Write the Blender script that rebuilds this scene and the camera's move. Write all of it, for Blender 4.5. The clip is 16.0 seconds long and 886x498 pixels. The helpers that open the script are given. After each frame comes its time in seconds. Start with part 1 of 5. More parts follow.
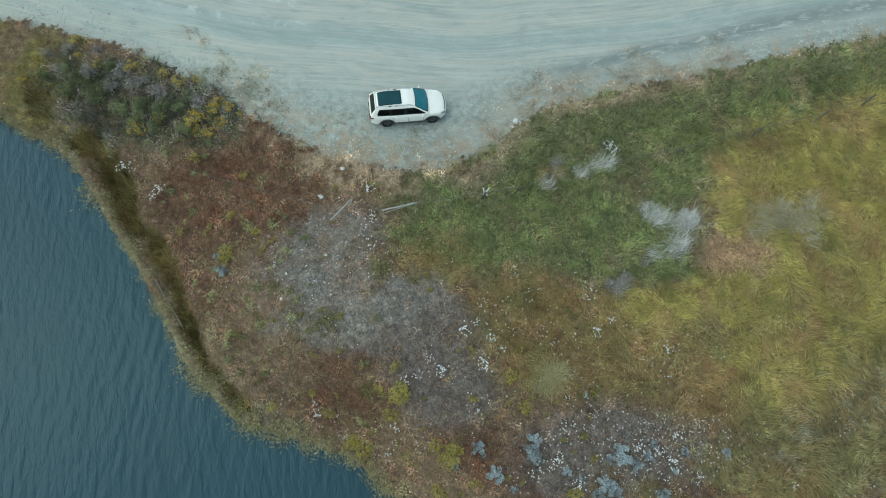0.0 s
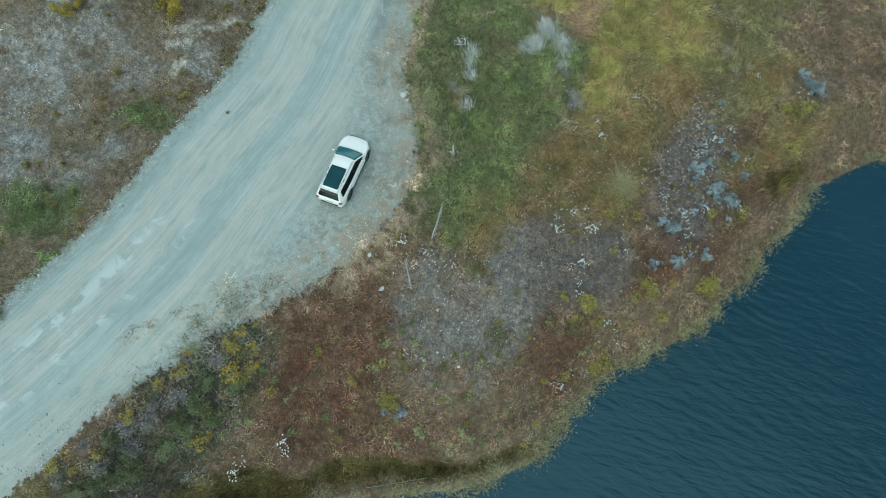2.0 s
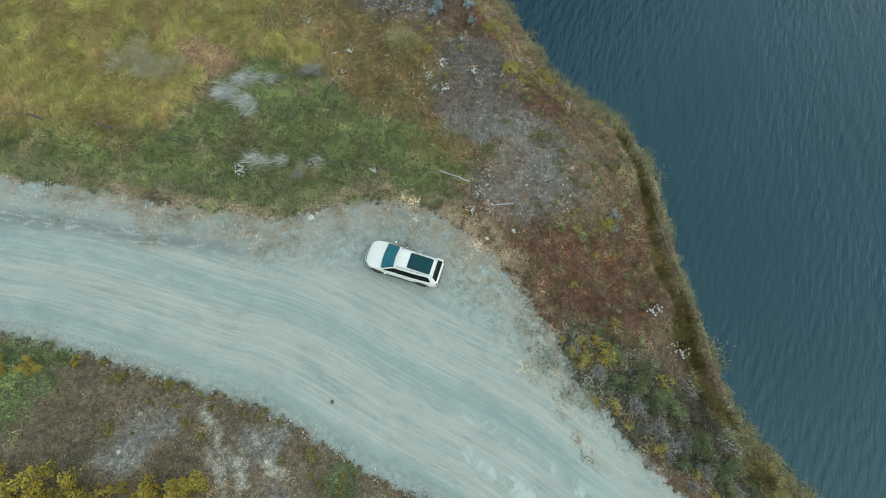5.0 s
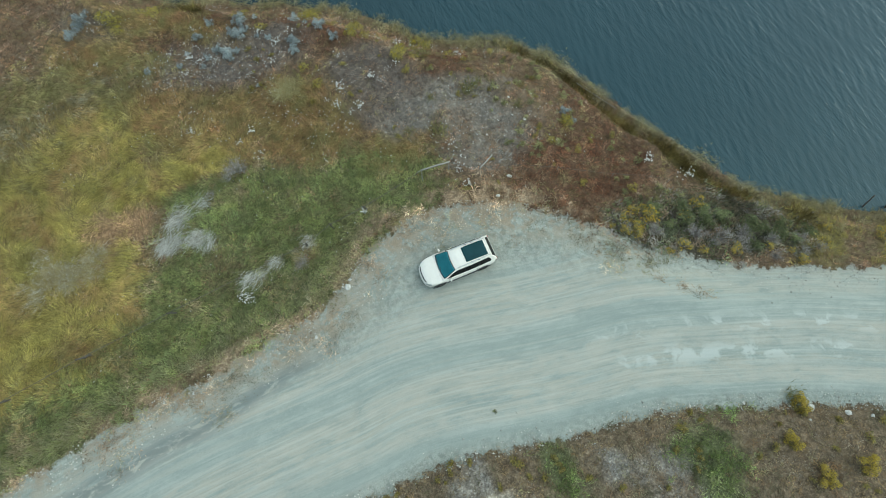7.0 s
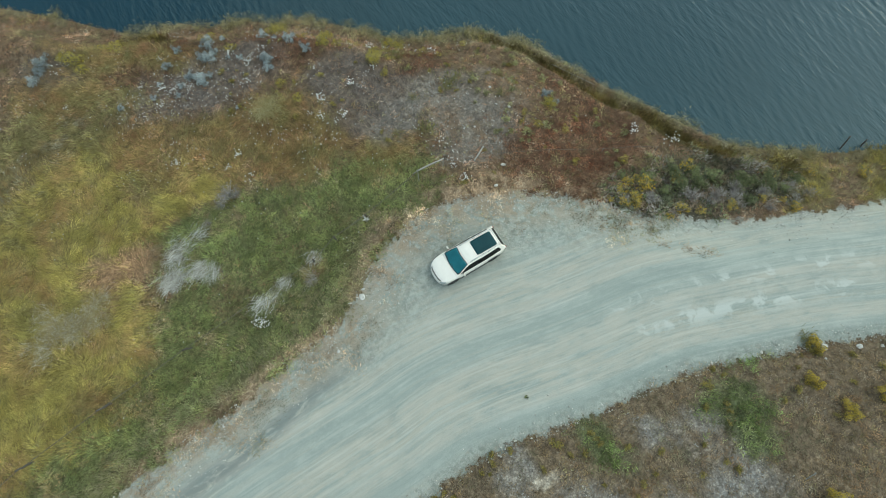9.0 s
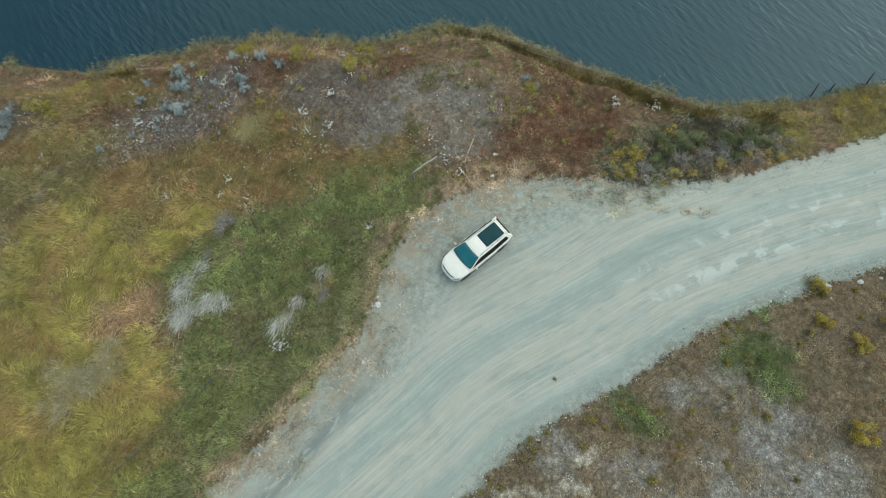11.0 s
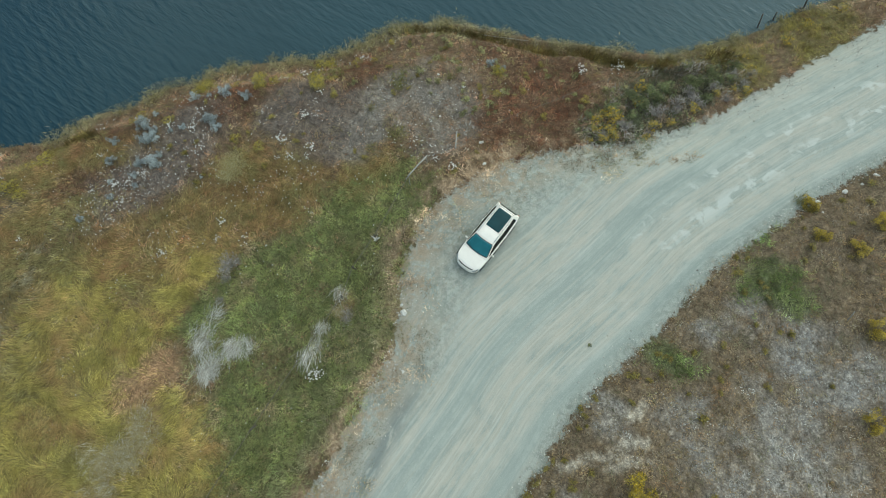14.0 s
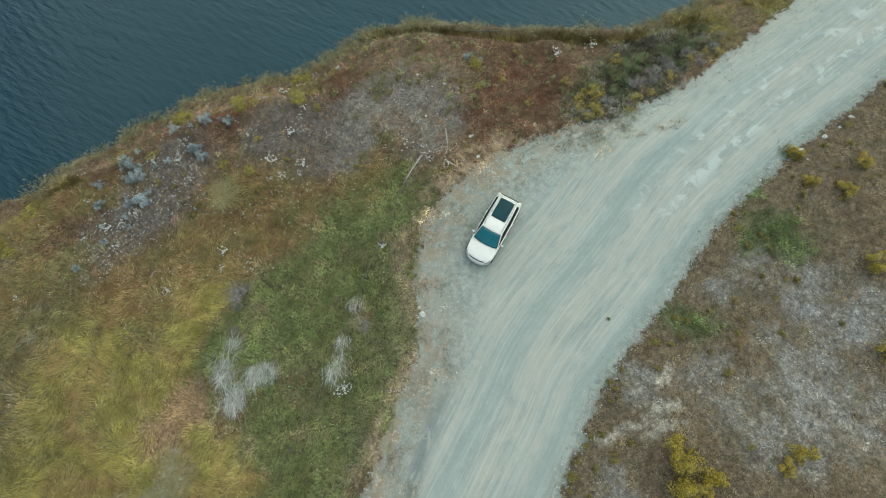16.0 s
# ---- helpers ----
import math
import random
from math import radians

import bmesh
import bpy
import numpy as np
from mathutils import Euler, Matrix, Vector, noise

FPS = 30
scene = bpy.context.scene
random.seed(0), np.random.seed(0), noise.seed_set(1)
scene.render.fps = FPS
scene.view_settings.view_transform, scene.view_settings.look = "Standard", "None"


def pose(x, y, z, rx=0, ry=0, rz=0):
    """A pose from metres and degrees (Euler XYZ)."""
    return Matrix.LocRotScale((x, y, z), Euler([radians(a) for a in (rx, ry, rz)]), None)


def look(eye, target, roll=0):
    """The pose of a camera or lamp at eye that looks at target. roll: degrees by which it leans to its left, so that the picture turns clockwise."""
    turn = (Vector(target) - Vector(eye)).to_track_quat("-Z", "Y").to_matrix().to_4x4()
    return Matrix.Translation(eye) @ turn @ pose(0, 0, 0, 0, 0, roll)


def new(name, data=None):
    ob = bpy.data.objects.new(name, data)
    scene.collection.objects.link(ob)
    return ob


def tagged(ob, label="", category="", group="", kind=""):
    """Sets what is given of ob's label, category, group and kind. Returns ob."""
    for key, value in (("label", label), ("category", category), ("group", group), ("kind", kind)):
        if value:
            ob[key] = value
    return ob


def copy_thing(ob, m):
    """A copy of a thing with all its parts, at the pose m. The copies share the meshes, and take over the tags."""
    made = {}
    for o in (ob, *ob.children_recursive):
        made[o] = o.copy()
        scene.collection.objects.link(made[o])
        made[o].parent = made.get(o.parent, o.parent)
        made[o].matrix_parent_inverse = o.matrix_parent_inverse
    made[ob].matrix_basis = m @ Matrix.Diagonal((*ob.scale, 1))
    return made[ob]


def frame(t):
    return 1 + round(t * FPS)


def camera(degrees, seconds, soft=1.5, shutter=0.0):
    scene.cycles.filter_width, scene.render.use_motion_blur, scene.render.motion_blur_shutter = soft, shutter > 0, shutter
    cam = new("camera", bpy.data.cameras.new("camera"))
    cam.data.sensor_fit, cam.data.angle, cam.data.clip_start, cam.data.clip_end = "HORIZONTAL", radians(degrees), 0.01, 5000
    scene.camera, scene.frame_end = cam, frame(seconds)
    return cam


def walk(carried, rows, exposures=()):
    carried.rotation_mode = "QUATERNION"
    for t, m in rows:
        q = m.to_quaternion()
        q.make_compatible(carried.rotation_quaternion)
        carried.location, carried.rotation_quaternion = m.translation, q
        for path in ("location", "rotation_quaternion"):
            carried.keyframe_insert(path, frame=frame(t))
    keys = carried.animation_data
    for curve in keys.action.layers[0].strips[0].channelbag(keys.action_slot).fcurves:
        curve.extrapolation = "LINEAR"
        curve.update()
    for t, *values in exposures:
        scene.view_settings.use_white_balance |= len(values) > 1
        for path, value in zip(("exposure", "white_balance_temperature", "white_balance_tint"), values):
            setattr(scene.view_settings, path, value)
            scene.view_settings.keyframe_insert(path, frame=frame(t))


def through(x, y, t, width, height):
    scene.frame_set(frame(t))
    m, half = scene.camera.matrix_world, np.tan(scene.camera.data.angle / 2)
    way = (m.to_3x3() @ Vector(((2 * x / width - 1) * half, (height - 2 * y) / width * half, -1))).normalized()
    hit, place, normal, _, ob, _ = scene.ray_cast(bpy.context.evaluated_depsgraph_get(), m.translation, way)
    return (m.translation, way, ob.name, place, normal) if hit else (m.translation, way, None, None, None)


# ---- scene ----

# ---- camera and its path: a drone circling the parked car about 30 m up ----
cam = camera(83.75, 16.0, soft=1.0)
PATH = [
    (0, -2.253, -17.649, 27.597, 17.40, -3.51, -8.96),
    (0.5, -5.246, -16.526, 27.551, 17.26, -3.31, -23.94),
    (1, -7.992, -14.706, 27.850, 17.38, -3.10, -39.35),
    (1.5, -10.374, -12.243, 28.289, 17.57, -2.80, -55.35),
    (2, -11.915, -9.227, 28.816, 17.76, -2.38, -71.64),
    (2.5, -12.630, -5.926, 29.223, 17.75, -1.94, -87.50),
    (3, -12.355, -2.593, 29.453, 17.64, -1.56, -102.90),
    (3.5, -11.340, 0.559, 29.621, 17.53, -1.21, -118.19),
    (4, -9.585, 3.204, 29.753, 17.44, -0.88, -133.29),
    (4.5, -7.232, 5.504, 29.833, 17.39, -0.51, -148.64),
    (4.75, -5.965, 6.516, 29.869, 17.39, -0.34, -156.28),
    (5, -4.547, 7.258, 29.901, 17.41, -0.20, -163.84),
    (5.25, -3.024, 7.738, 29.934, 17.42, -0.08, -171.32),
    (5.5, -1.443, 7.963, 29.974, 17.39, 0.01, -178.70),
    (5.75, 0.152, 7.943, 30.027, 17.29, 0.06, -185.97),
    (6, 1.655, 7.700, 30.094, 17.09, 0.08, -192.85),
    (6.25, 2.773, 7.365, 30.161, 16.84, 0.07, -198.11),
    (6.5, 3.407, 7.108, 30.207, 16.66, 0.05, -201.18),
    (6.8, 3.738, 6.953, 30.234, 16.54, 0.04, -202.83),
    (7, 3.905, 6.869, 30.249, 16.48, 0.03, -203.67),
    (7.5, 4.318, 6.652, 30.285, 16.33, 0.01, -205.78),
    (8, 4.721, 6.423, 30.320, 16.19, -0.01, -207.88),
    (8.5, 5.114, 6.184, 30.355, 16.06, -0.03, -209.99),
    (9, 5.498, 5.933, 30.389, 15.94, -0.06, -212.11),
    (9.5, 5.872, 5.670, 30.423, 15.82, -0.09, -214.22),
    (10, 6.238, 5.397, 30.456, 15.71, -0.12, -216.34),
    (10.5, 6.593, 5.112, 30.489, 15.61, -0.16, -218.45),
    (11, 6.939, 4.816, 30.521, 15.51, -0.20, -220.57),
    (11.5, 7.276, 4.508, 30.552, 15.42, -0.24, -222.69),
    (12, 7.603, 4.190, 30.584, 15.35, -0.28, -224.81),
    (12.5, 7.921, 3.860, 30.614, 15.27, -0.33, -226.94),
    (13, 8.229, 3.518, 30.644, 15.21, -0.37, -229.06),
    (13.5, 8.528, 3.166, 30.674, 15.15, -0.42, -231.19),
    (14, 8.817, 2.802, 30.703, 15.10, -0.48, -233.32),
    (14.5, 9.097, 2.427, 30.732, 15.06, -0.53, -235.45),
    (15, 9.368, 2.040, 30.760, 15.02, -0.59, -237.58),
    (15.5, 9.629, 1.642, 30.787, 14.99, -0.65, -239.72),
    (16, 9.880, 1.233, 30.814, 14.97, -0.72, -241.85),
]
EXPOSURES = [(0.0, 0.44, 6800.0, -10.5), (1.5, 0.44, 6350.0, -16.5), (3.5, 0.48, 6700.0, -13.0), (7.0, 0.48, 7200.0, -10.0), (12.5, 0.48, 7650.0, -6.5), (16.0, 0.48, 7550.0, -8.0)]
walk(cam, [(t, pose(x, y, z, rx, ry, rz)) for t, x, y, z, rx, ry, rz in PATH], EXPOSURES)

# ---- light: an evenly overcast sky with a weak, wide sun ----
SUN_UP, SUN_ROUND = radians(54), radians(282)
world = bpy.data.worlds.new("overcast_sky")
scene.world = world
world.use_nodes = True
wn, wl = world.node_tree.nodes, world.node_tree.links
sky = wn.new("ShaderNodeTexSky")
sky.sky_type = "NISHITA"
sky.sun_disc = False
sky.sun_elevation, sky.sun_rotation = SUN_UP, SUN_ROUND
sky.air_density, sky.dust_density, sky.ozone_density = 1.0, 0.7, 1.0
wn["Background"].inputs["Strength"].default_value = 0.15
wl.new(sky.outputs["Color"], wn["Background"].inputs["Color"])
sun_data = bpy.data.lights.new("sun", "SUN")
sun_data.energy, sun_data.angle, sun_data.color = 1.5, radians(124), (1.0, 0.97, 0.92)
sun = new("sun", sun_data)
sun_way = Vector((math.sin(SUN_ROUND) * math.cos(SUN_UP), math.cos(SUN_ROUND) * math.cos(SUN_UP), math.sin(SUN_UP)))
sun.matrix_world = look(sun_way * 100, (0, 0, 0))

WATER = -4.65
RNG = np.random.default_rng(7)


# ---- plan: smooth curves y(x) for the shore and the two edges of the gravel ----
def smooth_curve(points, step=0.5):
    """A dense polyline through the points (monotone in x), by cubic Hermite pieces."""
    p = np.array(points, float)
    d = np.gradient(p[:, 1], p[:, 0])
    xs = np.concatenate([np.arange(p[0, 0], -60, 20.0), np.arange(-60, 60, step), np.arange(60, p[-1, 0] + 1, 20.0)])
    i = np.clip(np.searchsorted(p[:, 0], xs) - 1, 0, len(p) - 2)
    h = p[i + 1, 0] - p[i, 0]
    s = (xs - p[i, 0]) / h
    ys = ((2 * s**3 - 3 * s**2 + 1) * p[i, 1] + (s**3 - 2 * s**2 + s) * h * d[i]
          + (-2 * s**3 + 3 * s**2) * p[i + 1, 1] + (s**3 - s**2) * h * d[i + 1])
    return np.stack([xs, ys], 1)


SHORE = smooth_curve([
    (-1500, 600), (-400, 160), (-120, 48), (-60, 22), (-38, 11.6), (-32.4, 8.5), (-29.5, 7.0), (-27.4, 5.4), (-25.4, 4.1), (-23.8, 2.9), (-22.3, 0.9),
    (-20.3, -3.1), (-19.0, -5.5), (-17.8, -8.2), (-16.8, -10.7), (-15.7, -13.3), (-14.2, -15.4), (-12.8, -17.1),
    (-11.4, -17.8), (-9.2, -18.8), (-6.3, -20.3), (-4.3, -22.4), (-2.0, -24.8), (0.1, -26.4), (1.6, -27.0), (4.0, -28.8),
    (6.6, -29.6), (8.5, -31.3), (10.2, -31.7), (12.4, -32.4), (14.1, -34.2), (16.1, -36.3), (22, -42), (60, -70), (400, -300), (1500, -900)])
SHORE[:, 1] -= np.interp(SHORE[:, 0], [-27, -23, -21, -19, -17.5, -16, -13, -4], [0.35, 0.65, 0.80, 0.55, 0.25, 0.0, 0.0, 0.12])
EDGE_LAKE = smooth_curve([
    (-1500, 660), (-400, 190), (-120, 55), (-60, 27), (-26.5, 11.4), (-24.0, 10.4), (-21.0, 9.1), (-18.0, 7.65), (-16.0, 6.6), (-14.0, 5.0), (-12.0, 3.35),
    (-10.0, 1.5), (-8.0, -0.4), (-6.3, -1.6), (-4.5, -2.6), (-1.8, -3.7), (0.5, -4.0), (2.6, -3.8), (4.7, -3.2), (6.0, -2.3), (7.4, -1.4),
    (9.3, -0.5), (11.6, -0.3), (14.0, 0.0), (17.0, 0.5), (20.0, 0.6), (23.5, 1.1), (28.0, 1.8), (34.3, 2.3), (60, 4), (400, 25), (1500, 95)])
EDGE_LAND = smooth_curve([
    (-1500, 680), (-400, 210), (-120, 67), (-60, 39), (-23.7, 19.7), (-19.7, 17.9), (-16.2, 16.2), (-14.2, 15.4), (-11.0, 14.2), (-7.0, 12.8),
    (-4.2, 12.3), (-1.0, 11.7), (1.2, 11.2), (3.4, 10.7), (6.2, 10.3), (9.0, 10.4), (12.5, 10.4), (17.0, 10.4), (20.5, 10.6),
    (23.6, 11.0), (27.1, 11.3), (60, 13.5), (400, 36), (1500, 110)])


def distance(x, y, line):
    """Signed distance to a line (positive on its +y side) and the arc length of the nearest place."""
    seg = np.hypot(*np.diff(line, axis=0).T)
    arc = np.concatenate([[0], np.cumsum(seg)])
    best, at = np.full(x.shape, 1e18), np.zeros(x.shape)
    a, b = line[:-1], line[1:]
    near = (a[:, 0] > -75) & (a[:, 0] < 75)
    for k in range(0, len(x), 20000):
        px, py = x[k:k + 20000], y[k:k + 20000]
        use = near if np.abs(px).max() < 60 else np.ones(len(a), bool)
        aa, bb, ss, ll = a[use], b[use], seg[use], arc[:-1][use]
        i = np.clip(np.searchsorted(aa[:, 0], px), 0, len(aa) - 1)
        m, mt = np.full(px.shape, 1e18), np.zeros(px.shape)
        for o in range(-26, 27, 1):
            j = np.clip(i + o, 0, len(aa) - 1)
            ex, ey = bb[j, 0] - aa[j, 0], bb[j, 1] - aa[j, 1]
            s = np.clip(((px - aa[j, 0]) * ex + (py - aa[j, 1]) * ey) / (ex * ex + ey * ey), 0, 1)
            d = np.hypot(px - aa[j, 0] - s * ex, py - aa[j, 1] - s * ey)
            hit = d < m
            m[hit], mt[hit] = d[hit], (ll[j] + s * ss[j])[hit]
        best[k:k + 20000], at[k:k + 20000] = m, mt
    side = np.sign(y - np.interp(x, line[:, 0], line[:, 1]))
    return best * np.where(side == 0, 1, side), at


TABLE = np.random.default_rng(3).random((256, 256))


def vnoise(x, y, size, shift=0.0):
    """Smooth value noise, 0 to 1, with cells of that size."""
    u, v = x / size + shift * 17.3 + 100.5, y / size + shift * 7.7 + 91.2
    i, j = np.floor(u).astype(int), np.floor(v).astype(int)
    f, g = u - i, v - j
    f, g = f * f * (3 - 2 * f), g * g * (3 - 2 * g)
    t = lambda a, b: TABLE[a % 256, b % 256]
    return (t(i, j) * (1 - f) + t(i + 1, j) * f) * (1 - g) + (t(i, j + 1) * (1 - f) + t(i + 1, j + 1) * f) * g


def fbm(x, y, size, shift=0.0, octaves=4):
    total, amp, norm = 0, 1.0, 0
    for k in range(octaves):
        total = total + amp * vnoise(x, y, size / 2**k, shift + k)
        norm, amp = norm + amp, amp * 0.55
    return total / norm


def sstep(a, b, v):
    s = np.clip((v - a) / (b - a), 0, 1)
    return s * s * (3 - 2 * s)


def plan(x, y):
    """Distances that place all else: inside the gravel (positive), beyond its land edge, inland of the shore, along the road."""
    lake, _ = distance(x, y, EDGE_LAKE)
    land, along = distance(x, y, EDGE_LAND)
    shore, _ = distance(x, y, SHORE)
    return lake, land, shore, along


def notch(x, y, shore):
    """The wet ditch that follows the western shore a step behind the water."""
    mid = np.interp(y, [-16, -13, -8, -2, 3], [1.0, 1.15, 1.85, 1.95, 1.85]) + 0.4 * (fbm(x, y, 2.5, 33) - 0.5)
    wide = np.interp(y, [-16, -13, -8, -2, 3], [0.22, 0.28, 0.38, 0.58, 0.55]) * np.clip(2.6 * fbm(x, y, 2.2, 35) - 0.35, 0.04, 1.5)
    return np.exp(-((shore - mid) / wide) ** 4) * sstep(-11.6, -13.0, x) * sstep(3.6, 1.6, y) * sstep(-17, -15.5, y)


def height(x, y, p=None):
    lake, land, shore, along = p if p is not None else plan(x, y)
    rough = fbm(x, y, 3.0, 2) - 0.5
    fine = fbm(x, y, 0.7, 5, 3) - 0.5
    out = np.maximum(-lake, 0)
    z = -1.0 * sstep(0, 3.6, out) - 0.4 * sstep(2.5, 13, out) - (0.4 * sstep(-3, -7, x) + 0.5 * sstep(-8, -13, x)) * sstep(3.6, -0.2, lake)
    z = z + 0.5 * sstep(0.3, 3, out) * rough + 0.16 * sstep(0.2, 1.5, out) * fine
    bank = sstep(7.5 - 2.5 * sstep(-14, -4, x), 0.8, shore)
    west = sstep(-9, -13, x)
    bank = bank * (1 - west) + (0.35 * sstep(7.5, 2.2, shore) + 0.65 * sstep(2.7, 1.0, shore)) * west
    z = z * (1 - bank) + (WATER + 0.06 + 0.10 * fine) * bank
    z = z + 0.4 * np.exp(-((shore - 0.55) / 0.4) ** 2) * sstep(-11, -14, x) * sstep(5, 1, y)
    wet = notch(x, y, shore)
    z = z * (1 - wet) + np.maximum(z - 0.35, WATER + 0.14) * wet
    z = np.where(shore < 0.25, WATER + 0.06 + (shore - 0.25) * 0.55 + 0.1 * fine, z)
    z = np.maximum(z, WATER - 2.2)
    up = np.maximum(land, 0)
    rise = 0.4 * sstep(0, 2.0, up) + (0.16 * sstep(-4, 8, x) + 0.03) * np.minimum(up, 14)
    z = z + np.where(land > 0, rise + 0.5 * sstep(0.3, 3, up) * rough + 0.14 * sstep(0.2, 1.5, up) * fine, 0)
    on = (lake > 0) & (land < 0)
    return z + np.where(on, 0.03 * fine * sstep(0, 1, np.minimum(lake, -land)) + 0.05 * (fbm(x, y, 5.0, 9) - 0.5), 0)


# ---- ground cover: ragged patches of different plants (x, y, half sizes, turn in degrees) ----
GREEN = [(2.8, -7.5, 3.9, 2.4, -9), (9.2, -4.5, 4.5, 3.2, -9), (9.0, -8.5, 6.4, 2.6, -9), (16.5, -2.8, 6.2, 2.6, -4), (17.6, -5.6, 2.2, 2.5, -9),
         (13.4, -11.2, 2.8, 1.3, -9), (31.9, 0.5, 6.5, 1.9, 4), (24.7, -1.2, 5.0, 2.2, 4)]
YELLOW = [(28.3, -6.5, 6.5, 3.8, -9), (26.3, -14.1, 5.5, 4.6, -9), (20.2, -14.7, 3.4, 2.4, -9), (19.8, -18.7, 3.6, 2.4, -9), (13.0, -14.5, 2.7, 1.4, -9),
          (21.6, -7.5, 2.2, 3.0, -9), (38.0, -9.0, 8.0, 8.0, 0), (34.0, -19.0, 7.0, 6.0, 0)]
OLIVE = [(5.8, -12.8, 2.9, 1.7, -9), (7.1, -16.1, 4.3, 2.1, -9), (11.9, -17.4, 4.3, 2.1, -9), (0.9, -9.6, 2.1, 1.8, -9), (15.8, -19.9, 2.8, 1.7, -9),
         (12.4, -27.1, 5.0, 1.6, -40), (17.5, -26.6, 3.5, 2.5, -30)]
MARSH = [(20.9, -23.7, 3.9, 2.6, -9), (15.1, -23.4, 1.8, 1.2, -9), (26.8, -21.6, 5.0, 4.0, -9)]
BARE = [(8.8, -4.6, 1.0, 0.7, -9), (19.5, -11.6, 1.9, 1.1, -9), (21.6, -9.8, 1.2, 0.8, 30)]
HEATH = [(-11.9, -4.1, 4.9, 3.3, -20), (-9.3, -2.0, 3.6, 2.0, -35), (-14.3, -2.7, 2.2, 2.4, -9), (-5.1, -14.8, 2.2, 1.0, -9), (-4.3, -17.4, 1.6, 0.9, -9),
         (-14.7, -6.7, 1.4, 3.2, 10), (1.5, -21.1, 2.6, 1.6, -30), (5.0, -24.8, 3.0, 1.2, -30), (-6.2, -17.2, 2.4, 1.1, -20), (9.5, -26.6, 3.0, 1.1, -35), (13.0, -25.0, 2.0, 1.0, -30)]
GREY = [(-6.8, -9.1, 3.1, 2.5, -9), (-4.5, -12.6, 4.0, 1.3, -9), (-5.4, -7.0, 1.9, 1.6, -9), (-1.4, -11.9, 2.0, 1.4, -9)]
PURPLE = [(9.2, -22.3, 4.6, 2.2, -12), (18.0, -28.6, 2.4, 1.5, -30), (-0.8, -14.4, 2.9, 2.0, -9), (0.3, -17.2, 2.6, 1.6, -9), (4.6, -22.2, 2.2, 1.6, -20)]
THICKET = [(-20.5, 4.8, 2.3, 1.7, 25), (-17.1, 3.5, 3.1, 1.8, 25), (-14.2, 3.1, 2.4, 1.6, 30), (-11.5, 1.5, 1.8, 1.2, 40), (-23.0, 6.8, 2.2, 1.3, 25)]
WEST = [(-25.2, 6.6, 3.4, 2.0, 28), (-31.5, 10.4, 5.0, 2.2, 27)]
DITCH = [(-24.6, 5.6, 1.1, 0.6, 30), (11.3, -28.9, 1.6, 0.5, -40)]
LAND_GREEN = [(-8.5, 15.6, 1.6, 1.2, 156), (-8.1, 17.2, 1.3, 1.1, 156), (20.0, 13.9, 3.8, 2.0, -119), (-11.3, 13.9, 1.6, 0.6, -25), (23.6, 12.6, 2.0, 2.0, 0),
              (-0.5, 13.0, 1.6, 0.8, 118)]
LAND_GREY = [(10.8, 13.4, 2.0, 1.0, -119), (4.8, 12.0, 1.8, 0.8, -119), (1.7, 15.0, 1.1, 1.8, -119), (-0.5, 21.3, 3.6, 2.5, -119), (-3.7, 14.2, 0.7, 1.4, -119),
             (-6.4, 15.4, 1.3, 0.7, 118), (-5.9, 22.7, 2.1, 2.1, 118), (2.5, 19.5, 3.4, 2.0, 118), (-6.0, 18.6, 2.6, 2.0, 118), (-4.4, 20.6, 2.4, 2.0, 118)]
TRACK = [(3.6, 12.6, 1.1, 0.22, -26), (7.3, 12.6, 1.15, 0.22, -41), (5.2, 13.6, 0.9, 0.25, -30), (6.3, 14.2, 1.0, 0.2, -38)]
# cover: colour of the litter and low plants
COVERS = {
    "brown": (0.140, 0.098, 0.065), "green": (0.112, 0.122, 0.056), "yellow": (0.235, 0.200, 0.078), "olive": (0.165, 0.122, 0.050),
    "marsh": (0.135, 0.115, 0.055), "bare": (0.250, 0.160, 0.095), "heath": (0.098, 0.054, 0.036), "grey": (0.180, 0.164, 0.148), "purple": (0.122, 0.104, 0.094),
    "thicket": (0.070, 0.066, 0.048), "west": (0.150, 0.130, 0.055), "ditch": (0.085, 0.070, 0.030), "fringe": (0.165, 0.140, 0.085),
    "land": (0.150, 0.115, 0.080), "land_green": (0.100, 0.115, 0.060), "land_grey": (0.245, 0.240, 0.232), "straw": (0.300, 0.220, 0.150), "track": (0.34, 0.305, 0.255)}
KINDS = list(COVERS)


